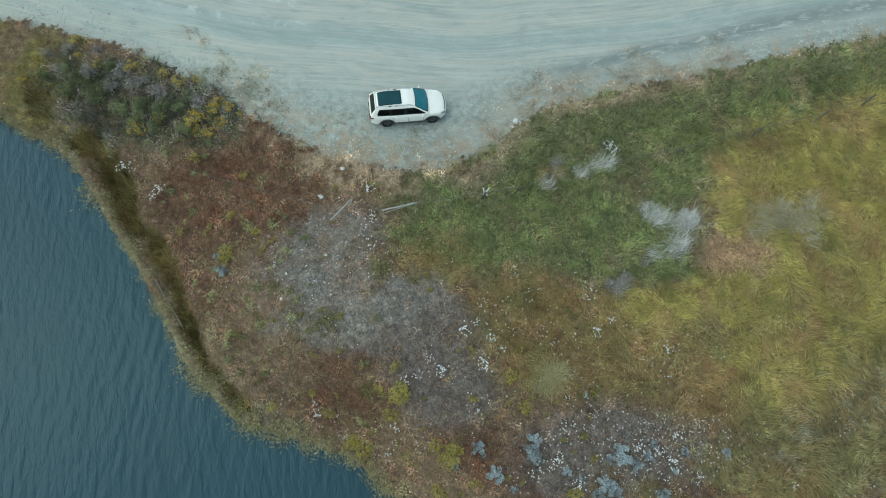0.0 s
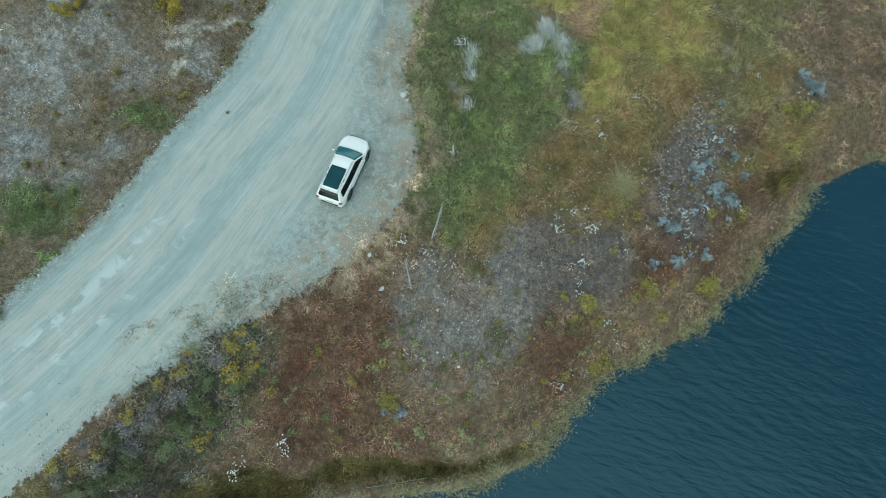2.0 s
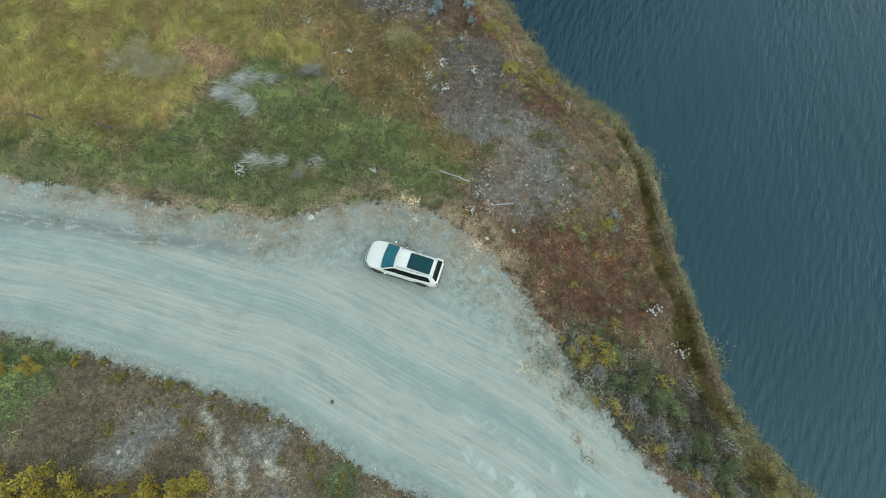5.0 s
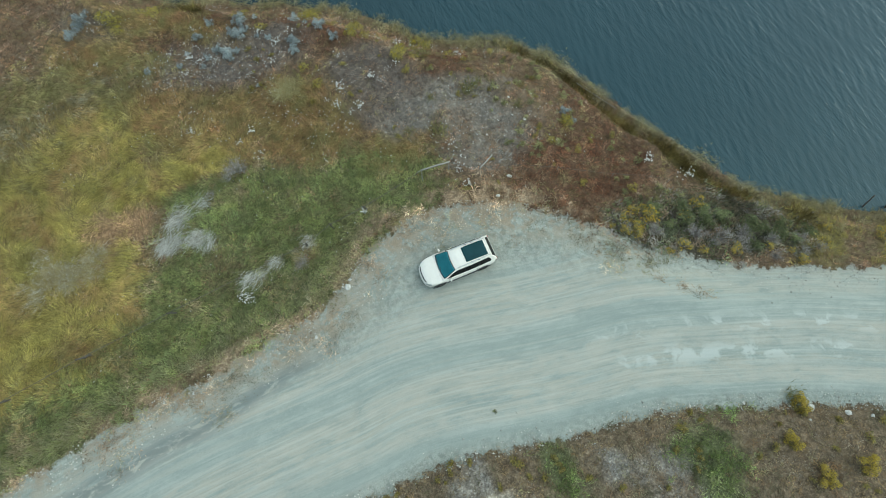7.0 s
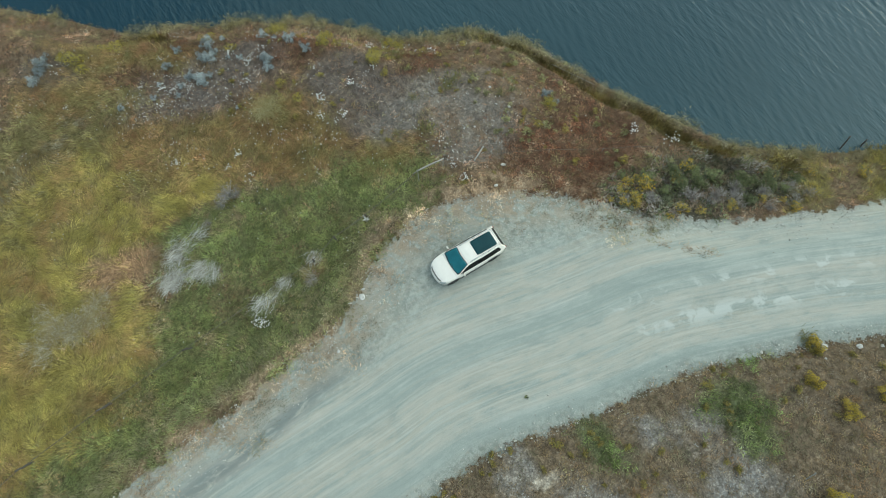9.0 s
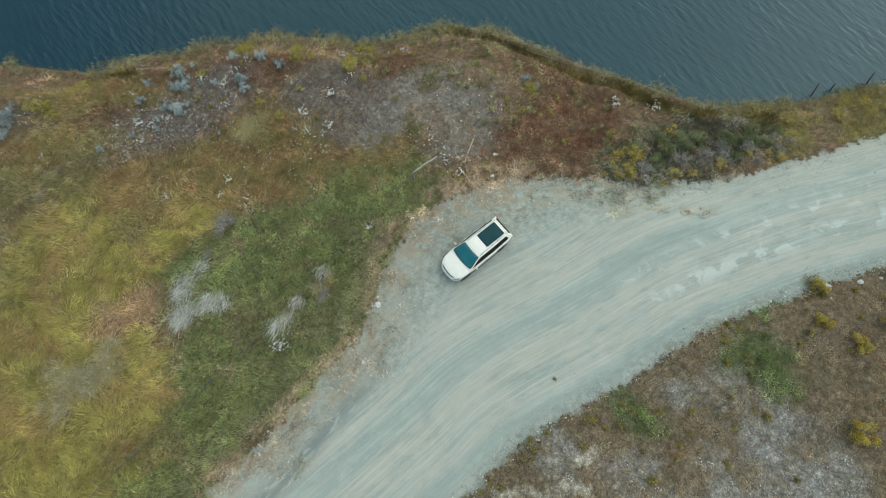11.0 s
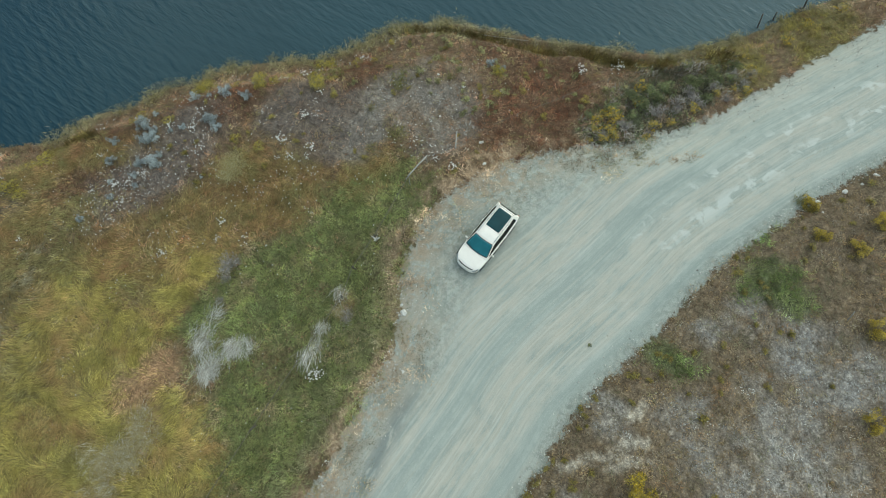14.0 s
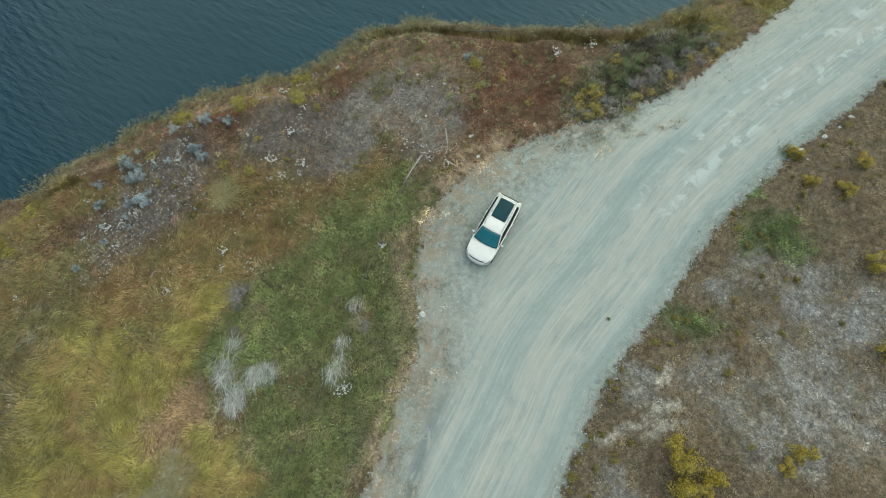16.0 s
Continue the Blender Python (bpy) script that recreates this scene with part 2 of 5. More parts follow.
def weights(x, y, p):
    """How much each cover holds at a place; rows as in KINDS."""
    lake, land, shore, _ = p
    wx, wy = x + 2.2 * (fbm(x, y, 2.4, 11) - 0.5), y + 2.2 * (fbm(x, y, 2.4, 14) - 0.5)
    speck = fbm(x, y, 0.9, 21, 3)

    def patches(rows, gain):
        total = np.zeros(x.shape)
        for cx, cy, rx, ry, turn in rows:
            c, s = math.cos(radians(turn)), math.sin(radians(turn))
            u, v = ((wx - cx) * c + (wy - cy) * s) / rx, (-(wx - cx) * s + (wy - cy) * c) / ry
            total = np.maximum(total, np.exp(-0.9 * (u * u + v * v) ** 1.5))
        return gain * total

    inland = (land > -1).astype(float)
    w = {
        "brown": np.full(x.shape, 0.26), "green": patches(GREEN, 1.3), "yellow": patches(YELLOW, 1.2), "olive": patches(OLIVE, 0.9),
        "marsh": patches(MARSH, 0.9), "bare": patches(BARE, 2.2), "heath": patches(HEATH, 0.72), "grey": patches(GREY, 0.75) * (0.1 + 1.5 * speck),
        "purple": patches(PURPLE, 0.95), "thicket": patches(THICKET, 1.0), "west": patches(WEST, 1.0), "ditch": np.maximum(patches(DITCH, 4.0), 14.0 * notch(x, y, shore)),
        "fringe": 1.4 * np.exp(-(np.maximum(shore, 0) / (0.5 + 0.35 * sstep(-8, -12, x))) ** 1.5) * (0.15 + 1.5 * sstep(0.38, 0.62, fbm(x, y, 1.4, 37))) * (shore > -1.5),
        "straw": (2.2 - 0.9 * sstep(4, 8, x)) * np.exp(-(np.abs(lake + 0.1) / (1.1 - 0.4 * sstep(4, 8, x))) ** 2) * (speck > 0.48) * sstep(-12, -4, x)}
    for k in w:
        w[k] = w[k] * (1 - inland)
    w["land"] = 0.42 * inland
    w["land_green"], w["land_grey"] = patches(LAND_GREEN, 1.9) * inland, patches(LAND_GREY, 0.66) * inland * (0.1 + 1.5 * speck)
    w["track"] = patches(TRACK, 3.0) * inland
    m = np.stack([w[k] * (0.25 + 1.5 * fbm(x, y, 1.1, 200 + 3 * i, 3) ** 1.5) for i, k in enumerate(KINDS)]) ** 1.35
    return m / np.maximum(m.sum(0), 1e-9)


# ---- materials ----
class Nodes:
    """A material with a Principled shader and short ways to add nodes."""

    def __init__(self, name, rough=0.8, metal=0.0, spec=0.3):
        self.mat = bpy.data.materials.new(name)
        self.mat.use_nodes = True
        self.tree = self.mat.node_tree
        self.bsdf = self.tree.nodes["Principled BSDF"]
        self.bsdf.inputs["Roughness"].default_value = rough
        self.bsdf.inputs["Metallic"].default_value = metal
        self.bsdf.inputs["Specular IOR Level"].default_value = spec

    def add(self, kind, **values):
        node = self.tree.nodes.new("ShaderNode" + kind)
        for key, value in values.items():
            node.inputs[key.replace("_", " ")].default_value = value
        return node

    def link(self, a, b):
        self.tree.links.new(a, b)

    def noise(self, scale, detail=4.0, rough=0.6, vector=None, distort=0.0):
        node = self.add("TexNoise", Scale=scale, Detail=detail, Roughness=rough, Distortion=distort)
        if vector is not None:
            self.link(vector, node.inputs["Vector"])
        return node.outputs["Fac"]

    def ramp(self, fac, stops):
        node = self.add("ValToRGB")
        while len(node.color_ramp.elements) < len(stops):
            node.color_ramp.elements.new(0.5)
        for e, (at, c) in zip(node.color_ramp.elements, stops):
            e.position, e.color = at, (*c, 1) if len(c) == 3 else c
        self.link(fac, node.inputs["Fac"])
        return node.outputs["Color"]

    def mix(self, fac, a, b, blend="MIX"):
        node = self.tree.nodes.new("ShaderNodeMix")
        node.data_type, node.blend_type = "RGBA", blend
        for value, i in ((fac, 0), (a, 6), (b, 7)):
            if isinstance(value, (int, float)):
                node.inputs[i].default_value = value
            elif isinstance(value, tuple):
                node.inputs[i].default_value = (*value, 1)
            else:
                self.link(value, node.inputs[i])
        return node.outputs[2]

    def maths(self, op, a, b=0.0, clamp=False):
        node = self.tree.nodes.new("ShaderNodeMath")
        node.operation, node.use_clamp = op, clamp
        for value, i in ((a, 0), (b, 1)):
            if isinstance(value, (int, float)):
                node.inputs[i].default_value = value
            else:
                self.link(value, node.inputs[i])
        return node.outputs[0]

    def span(self, v, a, b):
        node = self.add("MapRange", From_Min=a, From_Max=b)
        self.link(v, node.inputs["Value"])
        return node.outputs["Result"]

    def place(self):
        return self.add("TexCoord").outputs["Object"]

    def attribute(self, name, out="Fac"):
        node = self.add("Attribute")
        node.attribute_name = name
        return node.outputs[out]

    def scaled(self, vector, x, y, z=1.0):
        node = self.add("Mapping")
        node.inputs["Scale"].default_value = (x, y, z)
        self.link(vector, node.inputs["Vector"])
        return node.outputs["Vector"]

    def colour(self, c):
        if isinstance(c, tuple):
            self.bsdf.inputs["Base Color"].default_value = (*c, 1)
        else:
            self.link(c, self.bsdf.inputs["Base Color"])
        return self

    def bump(self, h, strength, dist, normal=None):
        node = self.add("Bump", Strength=strength, Distance=dist)
        self.link(h, node.inputs["Height"])
        if normal is not None:
            self.link(normal, node.inputs["Normal"])
        self.link(node.outputs["Normal"], self.bsdf.inputs["Normal"])
        return node.outputs["Normal"]


def plain(name, c, rough=0.5, metal=0.0, spec=0.4, vary=0.12, scale=20.0, bump=0.0):
    n = Nodes(name, rough, metal, spec)
    f = n.noise(scale, 5.0, 0.65, n.place())
    lo, hi = tuple(v * (1 - vary) for v in c), tuple(min(v * (1 + vary), 1) for v in c)
    n.colour(n.ramp(f, [(0.3, lo), (0.7, hi)]))
    if bump:
        n.bump(f, bump, 0.01)
    return n.mat


def gravel_colour(n):
    """Crushed pale rock: wheel-polished lanes along the road, dusty loose stone between them, wash-board patches."""
    uv = n.add("UVMap")
    uv.uv_map = "road"
    way = uv.outputs["UV"]
    streak = n.noise(1.0, 5.0, 0.55, n.scaled(way, 0.045, 1.5), 0.4)
    thin = n.noise(1.0, 4.0, 0.6, n.scaled(way, 0.10, 5.0), 0.3)
    blot = n.noise(0.35, 5.0, 0.6, n.place())
    grain = n.noise(16.0, 6.0, 0.75, n.place())
    stone = n.add("TexVoronoi", Scale=17.0)
    n.link(n.place(), stone.inputs["Vector"])
    cloud = n.noise(0.9, 7.0, 0.68, n.scaled(way, 0.5, 1.0), 0.5)
    base = n.ramp(cloud, [(0.30, (0.272, 0.316, 0.294)), (0.50, (0.322, 0.360, 0.332)), (0.70, (0.374, 0.408, 0.374))])
    base = n.mix(n.maths("MULTIPLY", n.span(streak, 0.46, 0.32), 0.5), base, (0.240, 0.292, 0.270))
    base = n.mix(n.maths("MULTIPLY", n.span(streak, 0.54, 0.70), 0.75), base, (0.435, 0.425, 0.370))
    base = n.mix(n.maths("MULTIPLY", n.maths("MULTIPLY", n.span(thin, 0.48, 0.57), n.span(cloud, 0.36, 0.58)), 0.38), base, (0.475, 0.500, 0.470))
    lane = n.noise(1.0, 4.0, 0.5, n.scaled(way, 0.022, 0.42), 0.6)
    base = n.mix(n.maths("MULTIPLY", n.maths('MULTIPLY', n.span(lane, 0.50, 0.60), n.span(n.noise(1.0, 6.0, 0.7, n.scaled(way, 0.5, 3.0), 0.6), 0.40, 0.58)), 0.55), base, (0.470, 0.425, 0.350))
    base = n.mix(n.maths("MULTIPLY", n.span(lane, 0.46, 0.34), 0.35), base, (0.288, 0.336, 0.308))
    band = n.noise(1.0, 3.0, 0.45, n.scaled(way, 0.012, 1.05), 0.25)
    dust = n.noise(1.0, 7.0, 0.72, n.scaled(way, 0.9, 2.2), 0.4)
    base = n.mix(n.maths("MULTIPLY", n.maths("MULTIPLY", n.span(band, 0.52, 0.62), n.span(dust, 0.34, 0.56)), 0.62), base, (0.452, 0.424, 0.362))
    tread = n.noise(1.0, 5.0, 0.62, n.scaled(way, 0.22, 7.5), 0.35)
    base = n.mix(n.maths("MULTIPLY", n.maths("MULTIPLY", n.span(tread, 0.49, 0.37), n.span(blot, 0.38, 0.56)), 0.36), base, (0.225, 0.275, 0.258))
    base = n.mix(n.maths("MULTIPLY", n.maths("MULTIPLY", n.span(tread, 0.53, 0.63), n.span(lane, 0.42, 0.54)), 0.36), base, (0.52, 0.53, 0.48))
    base = n.mix(n.maths("MULTIPLY", n.span(dust, 0.56, 0.70), 0.30), base, (0.50, 0.52, 0.485))
    base = n.mix(n.maths("MULTIPLY", n.span(dust, 0.43, 0.30), 0.30), base, (0.235, 0.285, 0.268))
    base = n.mix(n.maths("MULTIPLY", n.span(blot, 0.50, 0.68), 0.22), base, (0.310, 0.346, 0.322))
    base = n.mix(n.maths("MULTIPLY", n.span(grain, 0.54, 0.70), 0.5), base, (0.50, 0.53, 0.505))
    base = n.mix(n.maths("MULTIPLY", n.span(grain, 0.44, 0.30), 0.45), base, (0.175, 0.200, 0.195))
    loose = n.attribute("loose")
    chips = n.ramp(stone.outputs["Color"], [(0.0, (0.205, 0.222, 0.200)), (0.5, (0.285, 0.304, 0.272)), (1.0, (0.40, 0.418, 0.378))])
    rubble = n.noise(1.6, 7.0, 0.72, n.place())
    chips = n.mix(n.maths("MULTIPLY", n.span(rubble, 0.46, 0.36), 0.5), chips, (0.41, 0.44, 0.41))
    chips = n.mix(n.maths("MULTIPLY", n.span(rubble, 0.53, 0.66), 0.75), chips, (0.285, 0.235, 0.170))
    bay = n.add("UVMap")
    bay.uv_map = "bay"
    track = n.noise(1.0, 6.0, 0.66, n.scaled(bay.outputs["UV"], 0.28, 1.9), 0.9)
    chips = n.mix(n.maths("MULTIPLY", n.span(track, 0.47, 0.36), 0.75), chips, (0.205, 0.240, 0.205))
    chips = n.mix(n.maths("MULTIPLY", n.span(track, 0.53, 0.64), 0.75), chips, (0.41, 0.44, 0.40))
    crumb = n.noise(2.6, 7.0, 0.74, n.place(), 0.4)
    chips = n.mix(n.maths("MULTIPLY", n.span(crumb, 0.51, 0.60), 0.75), chips, (0.150, 0.172, 0.150))
    chips = n.mix(n.maths("MULTIPLY", n.span(crumb, 0.47, 0.38), 0.65), chips, (0.415, 0.435, 0.390))
    straw = n.noise(0.85, 8.0, 0.74, n.place(), 0.6)
    chips = n.mix(n.maths("MULTIPLY", n.maths("MULTIPLY", n.attribute("verge"), n.span(straw, 0.44, 0.53)), 0.85), chips, n.ramp(grain, [(0.3, (0.17, 0.12, 0.08)), (0.7, (0.47, 0.34, 0.22))]))
    base = n.mix(n.maths("MULTIPLY", loose, 0.9), base, chips)
    wash = n.attribute("wash")
    crest = n.noise(1.0, 4.0, 0.6, n.scaled(way, 0.62, 0.75), 0.5)
    base = n.mix(n.maths("MULTIPLY", n.maths("MULTIPLY", n.span(crest, 0.53, 0.585), wash), 0.75), base, (0.53, 0.56, 0.53))
    base = n.mix(n.maths("MULTIPLY", n.attribute("strip"), n.span(n.noise(1.0, 6.0, 0.7, n.scaled(bay.outputs['UV'], 0.8, 2.5), 0.6), 0.36, 0.50)), base, (0.175, 0.200, 0.195))
    heightmap = n.maths("ADD", n.maths("MULTIPLY", grain, 0.6), n.maths("MULTIPLY", stone.outputs["Distance"], n.maths("ADD", 0.3, loose)))
    return base, heightmap


def road_material():
    n = Nodes("packed_gravel", 0.92, 0, 0.15)
    c, h = gravel_colour(n)
    n.colour(c)
    n.bump(h, 0.5, 0.02)
    return n.mat


def ground_material():
    n = Nodes("soil_and_litter", 0.95, 0, 0.1)
    c, h = gravel_colour(n)
    cover = n.attribute("cover", "Color")
    mottle = n.noise(2.6, 7.0, 0.72, n.place())
    grain = n.noise(13.0, 7.0, 0.8, n.place())
    pebble = n.add("TexVoronoi", Scale=11.0)
    n.link(n.place(), pebble.inputs["Vector"])
    soil = n.mix(1.0, cover, n.ramp(mottle, [(0.3, (0.45, 0.44, 0.42)), (0.5, (1, 1, 1)), (0.7, (1.75, 1.7, 1.6))]), "MULTIPLY")
    soil = n.mix(1.0, soil, n.ramp(grain, [(0.34, (0.5, 0.49, 0.48)), (0.50, (1, 1, 1)), (0.66, (1.5, 1.5, 1.47))]), "MULTIPLY")
    soil = n.mix(0.55, soil, n.mix(1.0, soil, n.ramp(pebble.outputs["Color"], [(0.1, (0.55, 0.52, 0.50)), (0.6, (1.0, 1.0, 1.0)), (0.95, (1.9, 2.0, 2.05))]), "MULTIPLY"))
    edge = n.maths("ADD", n.attribute("gravel"), n.maths("MULTIPLY", n.maths("SUBTRACT", n.noise(1.3, 7.0, 0.75, n.place()), 0.5), 2.6))
    mask = n.span(edge, -0.08, 0.10)
    n.colour(n.mix(mask, soil, c))
    n.bump(n.mix(mask, grain, h), 0.7, 0.03)
    return n.mat


def leaf_material(name, rough=0.7, through=0.25):
    """Leaves and blades; the colour of each is its own attribute."""
    n = Nodes(name, rough, 0, 0.15)
    tint = n.attribute("tint", "Color")
    f = n.noise(30.0, 3.0, 0.6, n.place())
    c = n.mix(1.0, tint, n.ramp(f, [(0.3, (0.75, 0.75, 0.75)), (0.7, (1.25, 1.25, 1.2))]), "MULTIPLY")
    n.colour(c)
    glow = n.add("BsdfTranslucent")
    n.link(c, glow.inputs["Color"])
    both = n.add("MixShader", Fac=through)
    n.link(n.bsdf.outputs[0], both.inputs[1])
    n.link(glow.outputs[0], both.inputs[2])
    n.link(both.outputs[0], n.tree.nodes["Material Output"].inputs["Surface"])
    return n.mat


def water_material():
    n = Nodes("lake_water", 0.14, 0, 0.84)
    at = n.place()
    f = n.noise(0.06, 4.0, 0.6, at)
    n.colour(n.ramp(f, [(0.3, (0.009, 0.030, 0.042)), (0.7, (0.013, 0.041, 0.056))]))
    ripple = n.noise(1.0, 3.0, 0.55, n.scaled(at, 2.6, 0.75), 0.35)
    chop = n.noise(1.0, 3.0, 0.6, n.scaled(at, 6.5, 3.2), 0.3)
    calm = n.span(n.noise(0.11, 3.0, 0.5, at), 0.36, 0.62)
    both = n.maths("ADD", n.maths("MULTIPLY", ripple, n.maths("ADD", 0.35, n.maths("MULTIPLY", calm, 0.75))), n.maths("MULTIPLY", chop, 0.22))
    n.bump(both, 0.65, 0.14)
    n.bsdf.inputs["IOR"].default_value = 1.33
    n.bsdf.inputs["Specular Tint"].default_value = (0.60, 0.90, 1.0, 1)
    return n.mat


ROAD_M, GROUND_M, WATER_M = road_material(), ground_material(), water_material()
LEAF_M = leaf_material("leaves")
PETAL_M = leaf_material("petals", 0.6, 0.35)
WOOD_M = plain("weathered_wood", (0.30, 0.29, 0.27), 0.85, vary=0.4, scale=9, bump=0.5)
TWIG_M = plain("twig_bark", (0.16, 0.13, 0.10), 0.9, vary=0.4, scale=30)
STONE_M = plain("pale_stone", (0.52, 0.51, 0.48), 0.9, vary=0.3, scale=7, bump=0.5)
LILAC_M = plain("grey_lilac_bark", (0.30, 0.275, 0.262), 0.9, vary=0.4, scale=30)
DARK_WOOD_M = plain("wet_dark_wood", (0.085, 0.075, 0.065), 0.8, vary=0.4, scale=12, bump=0.4)
WIRE_M = plain("rusty_wire", (0.17, 0.155, 0.135), 0.7, 0.5, vary=0.3)


# ---- mesh helpers ----
def part(name, bm, material, parent=None, label="", smooth=True):
    me = bpy.data.meshes.new(name)
    bm.normal_update()
    bm.to_mesh(me)
    bm.free()
    me.materials.append(material)
    if smooth:
        me.polygons.foreach_set("use_smooth", [True] * len(me.polygons))
    ob = new(name, me)
    ob.parent = parent
    if label:
        tagged(ob, label)
    return ob


def empty(name, at=(0, 0, 0), turn=0):
    ob = new(name)
    ob.matrix_world = pose(*at, 0, 0, turn)
    ob.empty_display_size = 0.2
    return ob


def quads(name, verts, material, tints=None, parent=None, faces=None):
    """One mesh of loose four-cornered pieces; verts (n, 4, 3), tints (n, 3)."""
    n = len(verts)
    me = bpy.data.meshes.new(name)
    me.vertices.add(n * 4)
    me.vertices.foreach_set("co", np.ascontiguousarray(verts, np.float32).ravel())
    me.loops.add(n * 4)
    me.loops.foreach_set("vertex_index", np.arange(n * 4, dtype=np.int32))
    me.polygons.add(n)
    me.polygons.foreach_set("loop_start", np.arange(0, n * 4, 4, dtype=np.int32))
    if tints is not None:
        a = me.attributes.new("tint", "FLOAT_COLOR", "POINT")
        rgba = np.ones((n, 4, 4), np.float32)
        rgba[:, :, :3] = np.asarray(tints)[:, None, :]
        a.data.foreach_set("color", rgba.ravel())
    me.update(calc_edges=True)
    me.materials.append(material)
    ob = new(name, me)
    ob.parent = parent
    return ob


def blades(base, way, lean, length, width, rng, droop=0.35):
    """Kite-shaped blades or leaves: base (n, 3), heading, lean from upright (radians), length, width."""
    up = np.stack([np.cos(way) * np.sin(lean), np.sin(way) * np.sin(lean), np.cos(lean)], 1)
    side = np.stack([-np.sin(way), np.cos(way), np.zeros(len(way))], 1)
    twist = rng.uniform(-0.5, 0.5, len(way))
    side = side * np.cos(twist)[:, None] + np.cross(up, side) * np.sin(twist)[:, None]
    mid = base + up * (length * 0.5)[:, None]
    tip = base + up * length[:, None] + np.stack([np.cos(way), np.sin(way), -0.6 * np.ones(len(way))], 1) * (length * droop * np.sin(lean))[:, None]
    w = side * (width * 0.5)[:, None]
    return np.stack([base, mid - w, tip, mid + w], 1)


# ---- ground, road and lake ----
def axis(lo, hi, step, far):
    near = np.arange(lo, hi + step / 2, step)
    grow = np.geomspace(step * 2, far, 26)
    return np.concatenate([lo - grow[::-1], near, hi + grow])


def sheet(name, xs, ys, z, material):
    nx, ny = len(xs), len(ys)
    X, Y = np.meshgrid(xs, ys, indexing="ij")
    me = bpy.data.meshes.new(name)
    me.vertices.add(nx * ny)
    me.vertices.foreach_set("co", np.stack([X.ravel(), Y.ravel(), z.ravel()], 1).astype(np.float32).ravel())
    i = (np.arange(nx - 1)[:, None] * ny + np.arange(ny - 1)[None, :]).ravel()
    q = np.stack([i, i + ny, i + ny + 1, i + 1], 1).astype(np.int32)
    return finish(name, me, q, material)


def finish(name, me, q, material):
    me.loops.add(q.size)
    me.loops.foreach_set("vertex_index", q.ravel())
    me.polygons.add(len(q))
    me.polygons.foreach_set("loop_start", np.arange(0, q.size, 4, dtype=np.int32))
    me.polygons.foreach_set("use_smooth", np.ones(len(q), bool))
    me.update(calc_edges=True)
    me.materials.append(material)
    return new(name, me)


def road_data(me, p, x, y):
    """Attributes for the gravel: the way along the road, loose stone, wash-board stretch."""
    lake, land, shore, along = p
    uv = me.uv_layers.new(name="road")
    loop = np.zeros(len(me.loops), np.int32)
    me.loops.foreach_get("vertex_index", loop)
    uv.data.foreach_set("uv", np.stack([along, land], 1)[loop].astype(np.float32).ravel())
    bay = me.uv_layers.new(name="bay")
    bay.data.foreach_set("uv", np.stack([distance(x, y, EDGE_LAKE)[1], lake], 1)[loop].astype(np.float32).ravel())
    inside = np.minimum(lake, -land)
    main = np.interp(x, [-60, -16, -9, 0, 8, 16, 60], [0.2, 0.5, 3.0, 5.2, 3.6, 1.6, 1.2])
    loose = np.maximum(sstep(main + 0.8, main - 1.2, lake), sstep(1.3, 0.2, -land))
    loose = np.clip(loose * (0.55 + 0.9 * (fbm(x, y, 1.6, 31) - 0.3)), 0, 1)
    wash = np.maximum(np.exp(-(((land + 3.2) / 0.55) ** 2)), np.exp(-(((land + 4.9) / 0.5) ** 2))) * sstep(-4, -8, x)
    strip = 0.8 * np.exp(-(((lake - np.interp(x, [8, 14, 22, 34], [2.3, 2.4, 2.5, 2.6])) / np.interp(x, [10, 24], [0.45, 0.8])) ** 2)) * sstep(7, 13, x)
    verge = sstep(3.2, 0.6, lake) * sstep(-13, -6, x)
    for key, value in (("gravel", inside), ("loose", loose), ("wash", wash), ("strip", strip), ("verge", verge)):
        me.attributes.new(key, "FLOAT", "POINT").data.foreach_set("value", np.asarray(value, np.float32))


def build_ground():
    xs, ys = axis(-46, 44, 0.25, 1400), axis(-46, 32, 0.25, 1400)
    X, Y = np.meshgrid(xs, ys, indexing="ij")
    x, y = X.ravel(), Y.ravel()
    p = plan(x, y)
    ob = sheet("ground", xs, ys, height(x, y, p), GROUND_M)
    road_data(ob.data, p, x, y)
    w = weights(x, y, p)
    rgb = np.tensordot(w.T, np.array([COVERS[k] for k in KINDS]), 1)
    rgba = np.ones((len(x), 4), np.float32)
    rgba[:, :3] = rgb
    ob.data.attributes.new("cover", "FLOAT_COLOR", "POINT").data.foreach_set("color", rgba.ravel())
    tagged(ob, "uneven lakeside ground with dry brown soil and plant litter", "ground", kind="structure")


